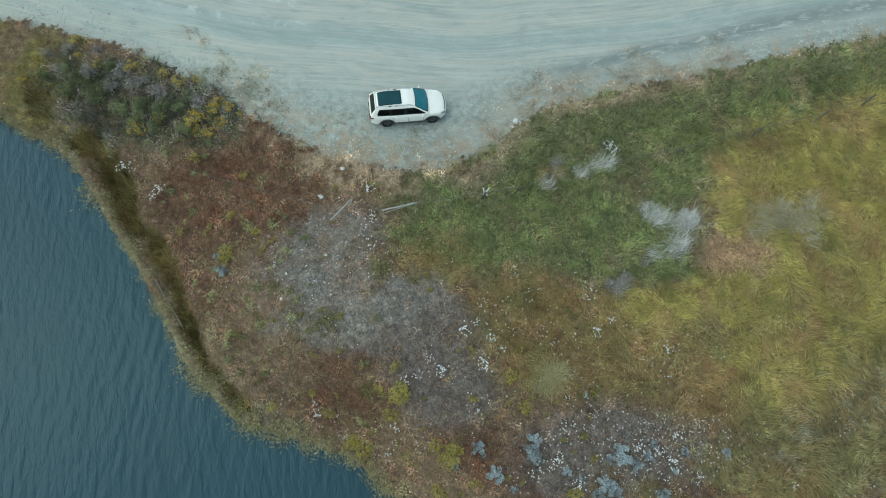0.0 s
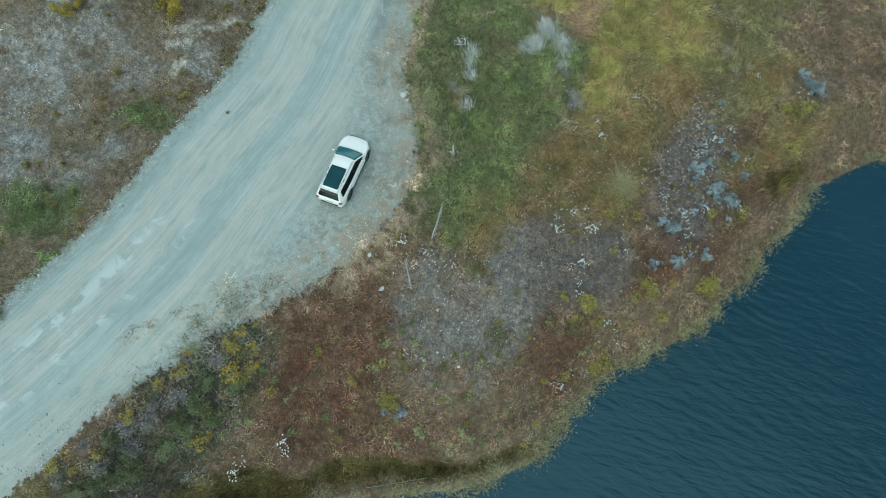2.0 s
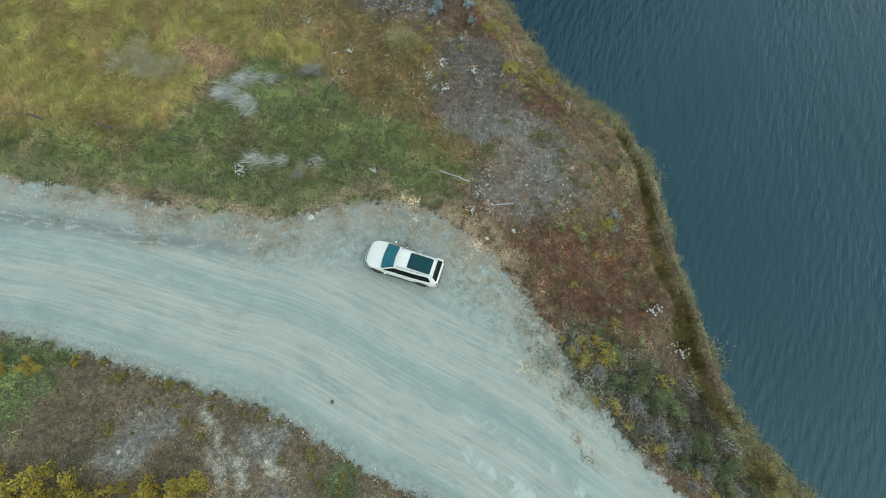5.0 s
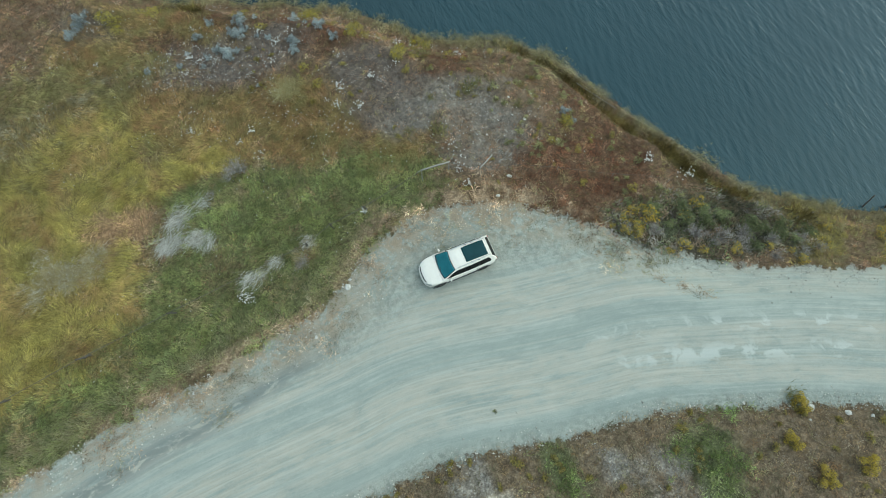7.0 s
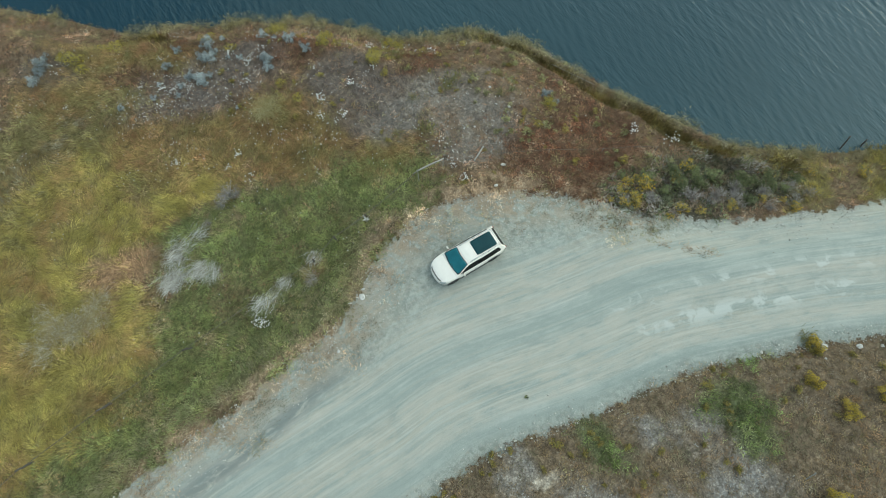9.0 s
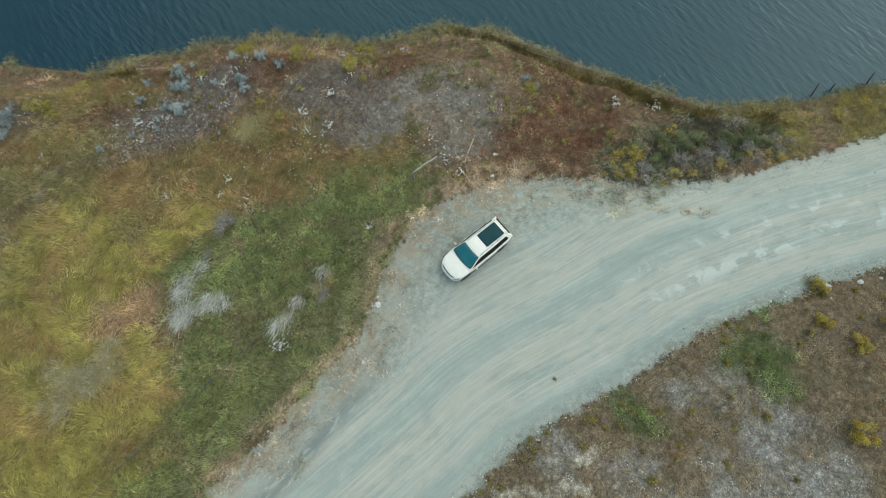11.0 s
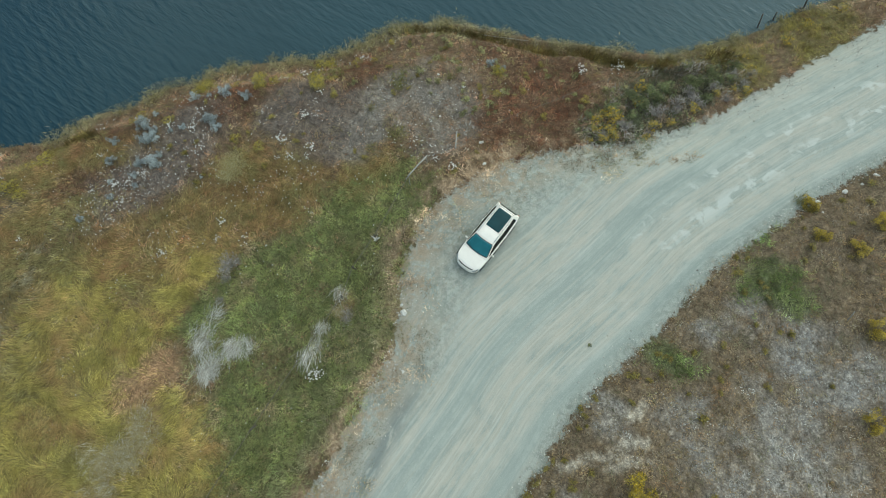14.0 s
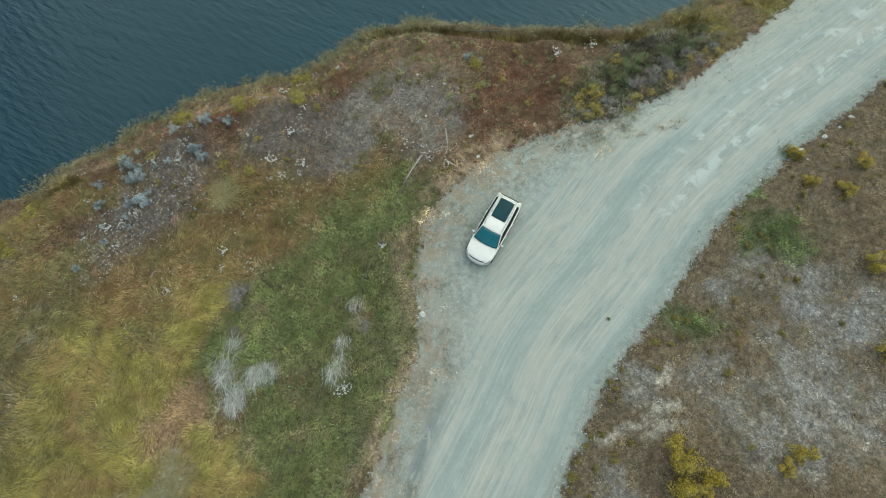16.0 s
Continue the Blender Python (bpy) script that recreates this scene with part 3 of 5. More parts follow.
def build_road():
    """The packed carriageway and lay-by, from edge to edge, a little proud of the ground."""
    xs = np.concatenate([-np.geomspace(62, 1300, 24)[::-1], np.arange(-60, 60.1, 0.3), np.geomspace(62, 1300, 24)])
    n, m = len(xs), 48
    lo = np.interp(xs, EDGE_LAKE[:, 0], EDGE_LAKE[:, 1]) + 0.75
    hi = np.interp(xs, EDGE_LAND[:, 0], EDGE_LAND[:, 1]) - 0.6
    s = np.linspace(0, 1, m)
    x = np.repeat(xs, m)
    y = (lo[:, None] * (1 - s) + hi[:, None] * s).ravel()
    p = plan(x, y)
    z = height(x, y, p) + np.where((np.arange(n * m) % m == 0) | (np.arange(n * m) % m == m - 1), -0.05, 0.014)
    me = bpy.data.meshes.new("road")
    me.vertices.add(n * m)
    me.vertices.foreach_set("co", np.stack([x, y, z], 1).astype(np.float32).ravel())
    i = (np.arange(n - 1)[:, None] * m + np.arange(m - 1)[None, :]).ravel()
    ob = finish("road", me, np.stack([i, i + m, i + m + 1, i + 1], 1).astype(np.int32), ROAD_M)
    road_data(me, p, x, y)
    tagged(ob, "pale packed gravel road with wheel tracks and a lay-by", "road", kind="structure")


def build_lake():
    xs, ys = axis(-50, 26, 0.11, 1400), axis(-62, 14, 0.3, 1400)
    X, Y = np.meshgrid(xs, ys, indexing="ij")
    wave = 0.0
    for k, (turn, size, amp) in enumerate(((-9, 0.66, 0.0065), (7, 0.50, 0.0045), (-24, 0.92, 0.007), (16, 1.7, 0.008))):
        c, s = math.cos(radians(turn)), math.sin(radians(turn))
        u = X * c + Y * s + 0.9 * fbm(X, Y, 3.2, 40 + k)
        wave = wave + amp * np.sin(2 * math.pi * u / size) * np.clip(2.6 * fbm(X, Y, 2.6, 50 + k) - 0.6, 0.1, 1.4)
    ob = sheet("lake", xs, ys, WATER + wave, WATER_M)
    tagged(ob, "dark teal lake water with small wind ripples", "water", kind="structure")


build_ground()
build_road()
build_lake()


# ---- plan sampled on a fine grid, for setting plants and things on the ground ----
GX, GY = np.arange(-48, 46.01, 0.25), np.arange(-48, 34.01, 0.25)
_X, _Y = np.meshgrid(GX, GY, indexing="ij")
_P = plan(_X.ravel(), _Y.ravel())
GRID = [a.reshape(_X.shape) for a in _P[:3]] + [height(_X.ravel(), _Y.ravel(), _P).reshape(_X.shape)]


def sampled(x, y):
    """lake, land, shore distances and ground height at places, from the grid."""
    x, y = np.asarray(x, float), np.asarray(y, float)
    u, v = np.clip((x - GX[0]) / 0.25, 0, len(GX) - 2.001), np.clip((y - GY[0]) / 0.25, 0, len(GY) - 2.001)
    i, j = u.astype(int), v.astype(int)
    f, g = u - i, v - j
    return [(a[i, j] * (1 - f) + a[i + 1, j] * f) * (1 - g) + (a[i, j + 1] * (1 - f) + a[i + 1, j + 1] * f) * g for a in GRID]


def ground_at(x, y):
    return float(sampled(np.array([x]), np.array([y]))[3][0])


# ---- the car ----
def paint_material():
    n = Nodes("white_car_paint", 0.45, 0, 0.4)
    f = n.noise(3.0, 5.0, 0.6, n.place())
    low = n.add("SeparateXYZ")
    n.link(n.place(), low.inputs[0])
    dust = n.maths("MULTIPLY", n.span(low.outputs["Z"], 0.85, 0.3), n.span(n.noise(9.0, 5.0, 0.7, n.place()), 0.25, 0.7))
    n.colour(n.mix(n.maths("MULTIPLY", dust, 0.3), n.ramp(f, [(0.3, (0.83, 0.79, 0.73)), (0.7, (0.88, 0.845, 0.78))]), (0.50, 0.46, 0.39)))
    n.bsdf.inputs["Coat Weight"].default_value = 0.15
    return n.mat


def glass_material(name, c, rough=0.06, spec=0.7, coat=0.6):
    n = Nodes(name, rough, 0, spec)
    n.colour(n.ramp(n.noise(2.0, 3.0, 0.5, n.place()), [(0.3, c), (0.7, tuple(v * 1.3 for v in c))]))
    n.bsdf.inputs["Coat Weight"].default_value = coat
    return n.mat


PAINT_M = paint_material()
SCREEN_M = glass_material("windscreen_glass", (0.014, 0.125, 0.150), 0.06, 0.45, 0.2)
TINT_M = glass_material("tinted_glass", (0.008, 0.010, 0.012), 0.08, 0.3, 0.1)
PANEL_M = glass_material("roof_glass", (0.010, 0.044, 0.052), 0.08, 0.12, 0.0)
BLACK_M = plain("black_plastic", (0.018, 0.019, 0.020), 0.6, vary=0.2)
GREY_M = plain("grey_cladding", (0.085, 0.085, 0.085), 0.7, vary=0.25)
TYRE_M = plain("tyre_rubber", (0.022, 0.022, 0.022), 0.85, vary=0.3, bump=0.2)
ALLOY_M = plain("dark_alloy", (0.10, 0.10, 0.105), 0.4, 0.7, vary=0.2)
SILVER_M = plain("brushed_silver", (0.55, 0.56, 0.57), 0.35, 0.8, vary=0.1)
RED_M = plain("red_lamp_plastic", (0.32, 0.012, 0.012), 0.25, vary=0.2)
LAMP_M = plain("clear_lamp_plastic", (0.50, 0.53, 0.55), 0.15, vary=0.2)
PLATE_M = plain("number_plate_blank", (0.55, 0.55, 0.52), 0.5, vary=0.1)


def table(rows):
    a = np.array(rows, float)
    return lambda x: float(np.interp(x, a[:, 0], a[:, 1]))


half_width = table([(-2.38, 0.70), (-2.31, 0.80), (-2.1, 0.875), (-1.75, 0.915), (-1.3, 0.935), (1.4, 0.935), (1.75, 0.905), (1.95, 0.850), (2.12, 0.760), (2.25, 0.630), (2.34, 0.45), (2.38, 0.28)])
top_line = table([(-2.38, 0.88), (-2.3, 1.0), (-2.1, 1.05), (1.0, 1.08), (1.5, 1.045), (1.9, 0.995), (2.15, 0.93), (2.3, 0.83), (2.38, 0.72)])
roof_line = table([(-2.35, 1.05), (-2.30, 1.17), (-2.15, 1.40), (-1.99, 1.60), (-1.86, 1.655), (-1.5, 1.705), (-0.7, 1.735), (0.0, 1.72),
                   (0.30, 1.66), (0.50, 1.56), (0.85, 1.34), (1.27, 1.075)])
WHEELS = [(1.43, 0.80), (1.43, -0.80), (-1.40, 0.80), (-1.40, -0.80)]


def cabin_side(z, x=0.0):
    return 0.885 - 0.25 * (z - 1.04) / 0.68 - 0.075 * max(0.0, (-0.6 - x) / 1.75) ** 1.5


def grid_mesh(bm, rows, close=False):
    vs = [[bm.verts.new(p) for p in r] for r in rows]
    for a, b in zip(vs, vs[1:]):
        for i in range(len(a) - 1):
            bm.faces.new((a[i], a[i + 1], b[i + 1], b[i]))
    return vs


def thick(bm, rows, depth):
    """A closed panel: the grid of points and the same lowered by depth."""
    up = grid_mesh(bm, rows)
    lo = grid_mesh(bm, [[(p[0], p[1], p[2] - depth) for p in r] for r in rows])
    for f in list(bm.faces)[-(len(rows) - 1) * (len(rows[0]) - 1):]:
        f.normal_flip()
    edge = [up[0], [r[-1] for r in up], up[-1][::-1], [r[0] for r in up][::-1]]
    edge2 = [lo[0], [r[-1] for r in lo], lo[-1][::-1], [r[0] for r in lo][::-1]]
    for e, f in zip(edge, edge2):
        for i in range(len(e) - 1):
            bm.faces.new((e[i + 1], e[i], f[i], f[i + 1]))
    bmesh.ops.recalc_face_normals(bm, faces=bm.faces)


def tube(bm, points, radius, sides=8, caps=True):
    rings = []
    pts = [Vector(p) for p in points]
    for k, p in enumerate(pts):
        d = (pts[min(k + 1, len(pts) - 1)] - pts[max(k - 1, 0)]).normalized()
        a = d.orthogonal().normalized()
        b = d.cross(a)
        r = radius[k] if isinstance(radius, (list, tuple)) else radius
        rings.append([bm.verts.new(p + (a * math.cos(t) + b * math.sin(t)) * r) for t in [2 * math.pi * i / sides for i in range(sides)]])
    for r, s in zip(rings, rings[1:]):
        for i in range(sides):
            bm.faces.new((r[i], r[(i + 1) % sides], s[(i + 1) % sides], s[i]))
    if caps:
        bm.faces.new(rings[0][::-1])
        bm.faces.new(rings[-1])


def rounded_box(bm, x0, x1, y0, y1, z0, z1, r=0.02):
    vs = [bm.verts.new((x, y, z)) for x in (x0, x1) for y in (y0, y1) for z in (z0, z1)]
    fs = [bm.faces.new([vs[i] for i in f]) for f in ((0, 1, 3, 2), (4, 6, 7, 5), (0, 4, 5, 1), (2, 3, 7, 6), (0, 2, 6, 4), (1, 5, 7, 3))]
    es = {e for f in fs for e in f.edges}
    bmesh.ops.bevel(bm, geom=list(es), offset=r, segments=2, affect="EDGES")


def build_car():
    car = empty("car")
    tagged(car, "white sport utility vehicle parked on the gravel lay-by", "car")
    # lower body with real wheel openings
    bm = bmesh.new()
    rows = []
    for x in np.arange(-2.38, 2.381, 0.04):
        w, t = half_width(x), top_line(x)
        belt = t - 0.07
        zb = 0.30 + 0.10 * max(0, (abs(x) - 2.1) / 0.28)
        for wx in (1.43, -1.40):
            if abs(x - wx) < 0.43:
                zb = max(zb, 0.37 + math.sqrt(0.43**2 - (x - wx) ** 2))
        side = []
        for f in (0, 0.2, 0.45, 0.7, 0.88, 1.0):
            z = zb + f * (belt - zb)
            g = (z - 0.3) / (belt - 0.3)
            side.append((w * (1 - 0.05 * (1 - g) ** 2 - 0.035 * g**3), z))
        side += [(w * 0.925, t - 0.03), (w * 0.85, t - 0.004), (w * 0.62, t + 0.012), (w * 0.3, t + 0.022), (0, t + 0.026)]
        rows.append([(x, -y, z) for y, z in side] + [(x, y, z) for y, z in side[-2::-1]])
    vs = grid_mesh(bm, rows)
    for r, flip in ((vs[0], False), (vs[-1], True)):
        n = len(r)
        for i in range(n // 2):
            a = [r[i], r[i + 1], r[n - 2 - i], r[n - 1 - i]]
            a = list(dict.fromkeys(a))
            bm.faces.new(a[::-1] if flip else a)
    bmesh.ops.recalc_face_normals(bm, faces=bm.faces)
    body = part("body", bm, PAINT_M, car)
    # cabin
    bm = bmesh.new()
    rows = []
    for x in np.linspace(-2.35, 1.27, 88):
        t = roof_line(x)
        side = [(cabin_side(z, x) + (0.0 if z > 1.05 else 0.01), z) for z in np.linspace(1.03, max(t - 0.055, 1.035), 5)]
        ye = cabin_side(max(t - 0.055, 1.035), x)
        side += [(ye - 0.018, t - 0.022), (ye - 0.06, t - 0.002), (ye * 0.6, t + 0.012), (ye * 0.3, t + 0.018), (0, t + 0.02)]
        rows.append([(x, -y, z) for y, z in side] + [(x, y, z) for y, z in side[-2::-1]])
    vs = grid_mesh(bm, rows)
    bm.faces.new(vs[0])
    bm.faces.new(vs[-1][::-1])
    bmesh.ops.recalc_face_normals(bm, faces=bm.faces)
    part("roof", bm, PAINT_M, car)

    def top_panel(name, x0, x1, frac, material, label="", bow=0.0, lift=0.014, fixed=None):
        bm = bmesh.new()
        rows = []
        for a in np.linspace(0, 1, 15):
            r = []
            for s in np.linspace(-1, 1, 17):
                x = x0 + (x1 - x0) * a
                x += bow * s * s * (1 if a > 0.5 else 0.6)
                ye = cabin_side(max(roof_line(x) - 0.055, 1.035), x) - 0.05
                corner = 1 - 0.05 * max(0, abs(2 * a - 1) - 0.75) * 4
                y = s * (fixed or frac * ye) * corner
                r.append((x, y, roof_line(x) + 0.02 * (1 - (y / ye) ** 2) + lift))
            rows.append(r)
        thick(bm, rows, 0.012)
        return part(name, bm, material, car, label)

    top_panel("windscreen_seal", 0.41, 1.235, 1.02, BLACK_M, "black windscreen surround", bow=-0.09, lift=0.008)
    top_panel("windscreen", 0.45, 1.20, 0.97, SCREEN_M, "blue-green reflecting windscreen", bow=-0.09)
    top_panel("rear_window", -2.31, -2.01, 0.92, TINT_M, "dark tinted rear window")
    top_panel("roof_glass_panel", -1.84, -0.42, 0.9, PANEL_M, "dark glass panoramic roof panel", lift=0.02, fixed=0.485)
    # side windows, set in one black trim band
    for sy in (1, -1):
        bm = bmesh.new()
        rows = [[(x, sy * (cabin_side(z, x) + 0.003), z) for x in np.linspace(-1.95, 0.98, 40)
                 for z in [1.11 + (max(min(1.56, roof_line(x) - 0.10, 1.17 + (x + 1.99) * 2.2), 1.118) - 1.11) * b]] for b in np.linspace(0, 1, 6)]
        grid_mesh(bm, rows)
        bmesh.ops.solidify(bm, geom=list(bm.faces), thickness=0.006)
        bmesh.ops.recalc_face_normals(bm, faces=bm.faces)
        part("window_trim", bm, BLACK_M, car, "black window surround")
        for x0, x1, slant in ((-0.22, 0.92, True), (-1.12, -0.25, False), (-1.93, -1.15, False)):
            bm = bmesh.new()
            rows = []
            for b in np.linspace(0, 1, 6):
                r = []
                for a in np.linspace(0, 1, 12):
                    x = x0 + (x1 - x0) * a
                    zt = min(1.54, roof_line(x) - 0.12, 1.16 + (x + 1.99) * 2.2)
                    z = 1.125 + (max(zt, 1.13) - 1.125) * b
                    r.append((x, sy * (cabin_side(z, x) + 0.007), z))
                rows.append(r)
            grid_mesh(bm, rows)
            bmesh.ops.solidify(bm, geom=list(bm.faces), thickness=0.01)
            bmesh.ops.recalc_face_normals(bm, faces=bm.faces)
            part("side_window", bm, TINT_M, car, "dark tinted side window")
        # roof rail: a dark bar on two silver feet
        bm = bmesh.new()
        tube(bm, [(-1.93, sy * 0.53, 1.665), (-1.82, sy * 0.545, 1.73), (-1.3, sy * 0.575, 1.77), (-0.6, sy * 0.60, 1.785), (0.05, sy * 0.60, 1.76), (0.2, sy * 0.60, 1.68)], 0.026)
        rail = part("roof_rail", bm, SILVER_M, car, "silver roof rail with dark feet")
        for x, z in ((-1.15, 1.75), (-0.75, 1.755)):
            bm = bmesh.new()
            rounded_box(bm, x - 0.09, x + 0.09, sy * 0.585 - 0.03, sy * 0.585 + 0.03, z - 0.06, z + 0.03, 0.012)
            part("rail_foot", bm, BLACK_M, rail)
        # mirror
        bm = bmesh.new()
        bmesh.ops.create_icosphere(bm, subdivisions=2, radius=1)
        for v in bm.verts:
            v.co = Vector((0.79 + v.co.x * 0.06, sy * (1.01 + v.co.y * 0.11), 1.12 + v.co.z * 0.075))
        mirror = part("mirror", bm, PAINT_M, car)
        bm = bmesh.new()
        tube(bm, [(0.79, sy * 0.87, 1.07), (0.795, sy * 0.95, 1.10)], 0.03)
        part("mirror_arm", bm, BLACK_M, mirror)
        # sill, door seams and handles
        bm = bmesh.new()
        rounded_box(bm, -0.93, 0.96, sy * 0.925 - 0.025, sy * 0.925 + 0.025, 0.30, 0.42, 0.02)
        part("sill", bm, GREY_M, car, "dark grey side sill")
        for x in (0.86, -0.08, -0.98):
            bm = bmesh.new()
            tube(bm, [(x, sy * 0.933, 0.50), (x - 0.01, sy * 0.936, 0.72), (x - 0.02, sy * 0.917, 0.96)], 0.006, 5)
            part("door_seam", bm, BLACK_M, car)
        for x in (0.08, -0.80):
            bm = bmesh.new()
            rounded_box(bm, x - 0.11, x + 0.11, sy * 0.935 - 0.018, sy * 0.935 + 0.022, 0.885, 0.92, 0.012)
            part("door_handle", bm, PAINT_M, car)
        # lamps
        bm = bmesh.new()
        rows = [[(x, sy * (half_width(x) * q + 0.004), top_line(x) - d) for x in np.linspace(1.98, 2.27, 6)] for q, d in ((0.985, 0.17), (0.99, 0.10), (0.95, 0.035), (0.82, 0.006), (0.70, -0.004))]
        grid_mesh(bm, rows)
        bmesh.ops.solidify(bm, geom=list(bm.faces), thickness=-0.012)
        bmesh.ops.recalc_face_normals(bm, faces=bm.faces)
        part("headlight", bm, LAMP_M, car, "clear headlight")
        bm = bmesh.new()
        rounded_box(bm, -2.385, -2.16, sy * 0.735 - 0.085, sy * 0.735 + 0.085, 0.84, 1.07, 0.03)
        part("tail_light", bm, RED_M, car, "red tail light")
    # wheels
    for wx, wy in WHEELS:
        s = 1 if wy > 0 else -1
        wheel = empty("wheel", (wx, wy, 0.37))
        wheel.parent = car
        bm = bmesh.new()
        prof = [(0.245, -0.105), (0.30, -0.125), (0.345, -0.12), (0.368, -0.095), (0.372, 0), (0.368, 0.095), (0.345, 0.12), (0.30, 0.125), (0.245, 0.105)]
        rings = [[(r * math.cos(a), y, r * math.sin(a)) for r, y in prof] for a in [2 * math.pi * k / 32 for k in range(33)]]
        grid_mesh(bm, rings)
        bmesh.ops.remove_doubles(bm, verts=bm.verts, dist=1e-4)
        bmesh.ops.recalc_face_normals(bm, faces=bm.faces)
        part("tyre", bm, TYRE_M, wheel, "black rubber tyre")
        bm = bmesh.new()
        bmesh.ops.create_cone(bm, cap_ends=True, segments=28, radius1=0.248, radius2=0.248, depth=0.15, matrix=Matrix.Rotation(math.pi / 2, 4, "X"))
        for k in range(5):
            a = 2 * math.pi * k / 5
            m = Matrix.Rotation(a, 4, "Y")
            vs = [m @ Vector((x, s * y, z)) for x in (0.03, 0.24) for y in (0.075, 0.10) for z in (-0.03, 0.03)]
            vv = [bm.verts.new(v) for v in vs]
            for f in ((0, 1, 3, 2), (4, 6, 7, 5), (0, 4, 5, 1), (2, 3, 7, 6), (0, 2, 6, 4), (1, 5, 7, 3)):
                bm.faces.new([vv[i] for i in f])
        bmesh.ops.recalc_face_normals(bm, faces=bm.faces)
        part("rim", bm, ALLOY_M, wheel, "dark five-spoke alloy rim", smooth=False)
        # arch cladding
        bm = bmesh.new()
        rows = []
        for a in np.linspace(-0.05, math.pi + 0.05, 22):
            rows.append([(wx + r * math.cos(a), s * y, 0.37 + r * math.sin(a)) for r, y in ((0.415, 0.86), (0.42, 0.945), (0.44, 0.955), (0.485, 0.95), (0.50, 0.93))])
        grid_mesh(bm, rows)
        bmesh.ops.recalc_face_normals(bm, faces=bm.faces)
        part("wheel_arch", bm, GREY_M, car, "dark grey wheel arch cladding")
    bm = bmesh.new()
    rounded_box(bm, -2.2, 2.15, -0.66, 0.66, 0.24, 0.62, 0.04)
    part("underbody", bm, BLACK_M, car, "black underbody")
    # front: grille slot, bumper, emblem-free; rear: bumper, plate
    bm = bmesh.new()
    nose = table([(0, 2.385), (0.28, 2.375), (0.45, 2.335), (0.63, 2.245), (0.76, 2.115), (0.85, 1.95)])
    rows = []
    for d in np.linspace(0.075, 0.125, 4):
        r = []
        for y in np.linspace(-0.52, 0.52, 21):
            x = nose(abs(y)) - d
            r.append((x, y, top_line(x) + 0.034 - 0.012 * (y / 0.66) ** 2))
        rows.append(r)
    thick(bm, rows, 0.06)
    part("grille", bm, BLACK_M, car, "black front grille")
    bm = bmesh.new()
    rows = [[(2.40 - 0.34 * (abs(y) / 0.80) ** 2.4 + c, y, z) for y in np.linspace(-0.80, 0.80, 19)] for z, c in ((0.30, -0.06), (0.38, 0.0), (0.50, 0.012), (0.58, -0.02))]
    grid_mesh(bm, rows)
    bmesh.ops.solidify(bm, geom=list(bm.faces), thickness=0.05)
    bmesh.ops.recalc_face_normals(bm, faces=bm.faces)
    part("front_bumper", bm, PAINT_M, car)
    bm = bmesh.new()
    rows = [[(-2.415 + 0.14 * (abs(y) / 0.80) ** 3 + c, y, z) for y in np.linspace(-0.80, 0.80, 17)] for z, c in ((0.34, 0.05), (0.42, 0.0), (0.58, -0.01), (0.68, 0.0), (0.71, 0.05))]
    grid_mesh(bm, rows)
    bmesh.ops.solidify(bm, geom=list(bm.faces), thickness=0.05)
    bmesh.ops.recalc_face_normals(bm, faces=bm.faces)
    part("rear_bumper", bm, PAINT_M, car)
    bm = bmesh.new()
    rounded_box(bm, -2.445, -2.39, -0.56, 0.56, 0.585, 0.66, 0.015)
    part("bumper_step", bm, BLACK_M, car, "black step strip on the rear bumper")
    bm = bmesh.new()
    rounded_box(bm, -2.40, -2.375, -0.26, 0.26, 0.76, 0.87, 0.008)
    part("number_plate", bm, PLATE_M, car, "plain pale number plate")
    bm = bmesh.new()
    rounded_box(bm, -2.05, -1.93, -0.61, 0.61, 1.60, 1.65, 0.022)
    part("rear_spoiler", bm, PAINT_M, car)
    for y, d in ((0.35, 0.36), (-0.2, 0.36)):
        bm = bmesh.new()
        tube(bm, [(1.22, y, 1.125), (1.13, y - d * 0.55, 1.195), (1.11, y - d, 1.21)], 0.012, 6)
        part("wiper", bm, BLACK_M, car)
    for y0 in (0.42, -0.42):
        bm = bmesh.new()
        tube(bm, [(1.28, y0, 1.088), (1.6, y0 * 1.05, 1.056), (2.0, y0 * 1.0, 1.0)], 0.007, 5)
        part("bonnet_crease", bm, PAINT_M, car)
    car.matrix_world = pose(-0.02, -0.03, ground_at(0, 0) + 0.004, 0, 0, -1.2)


build_car()


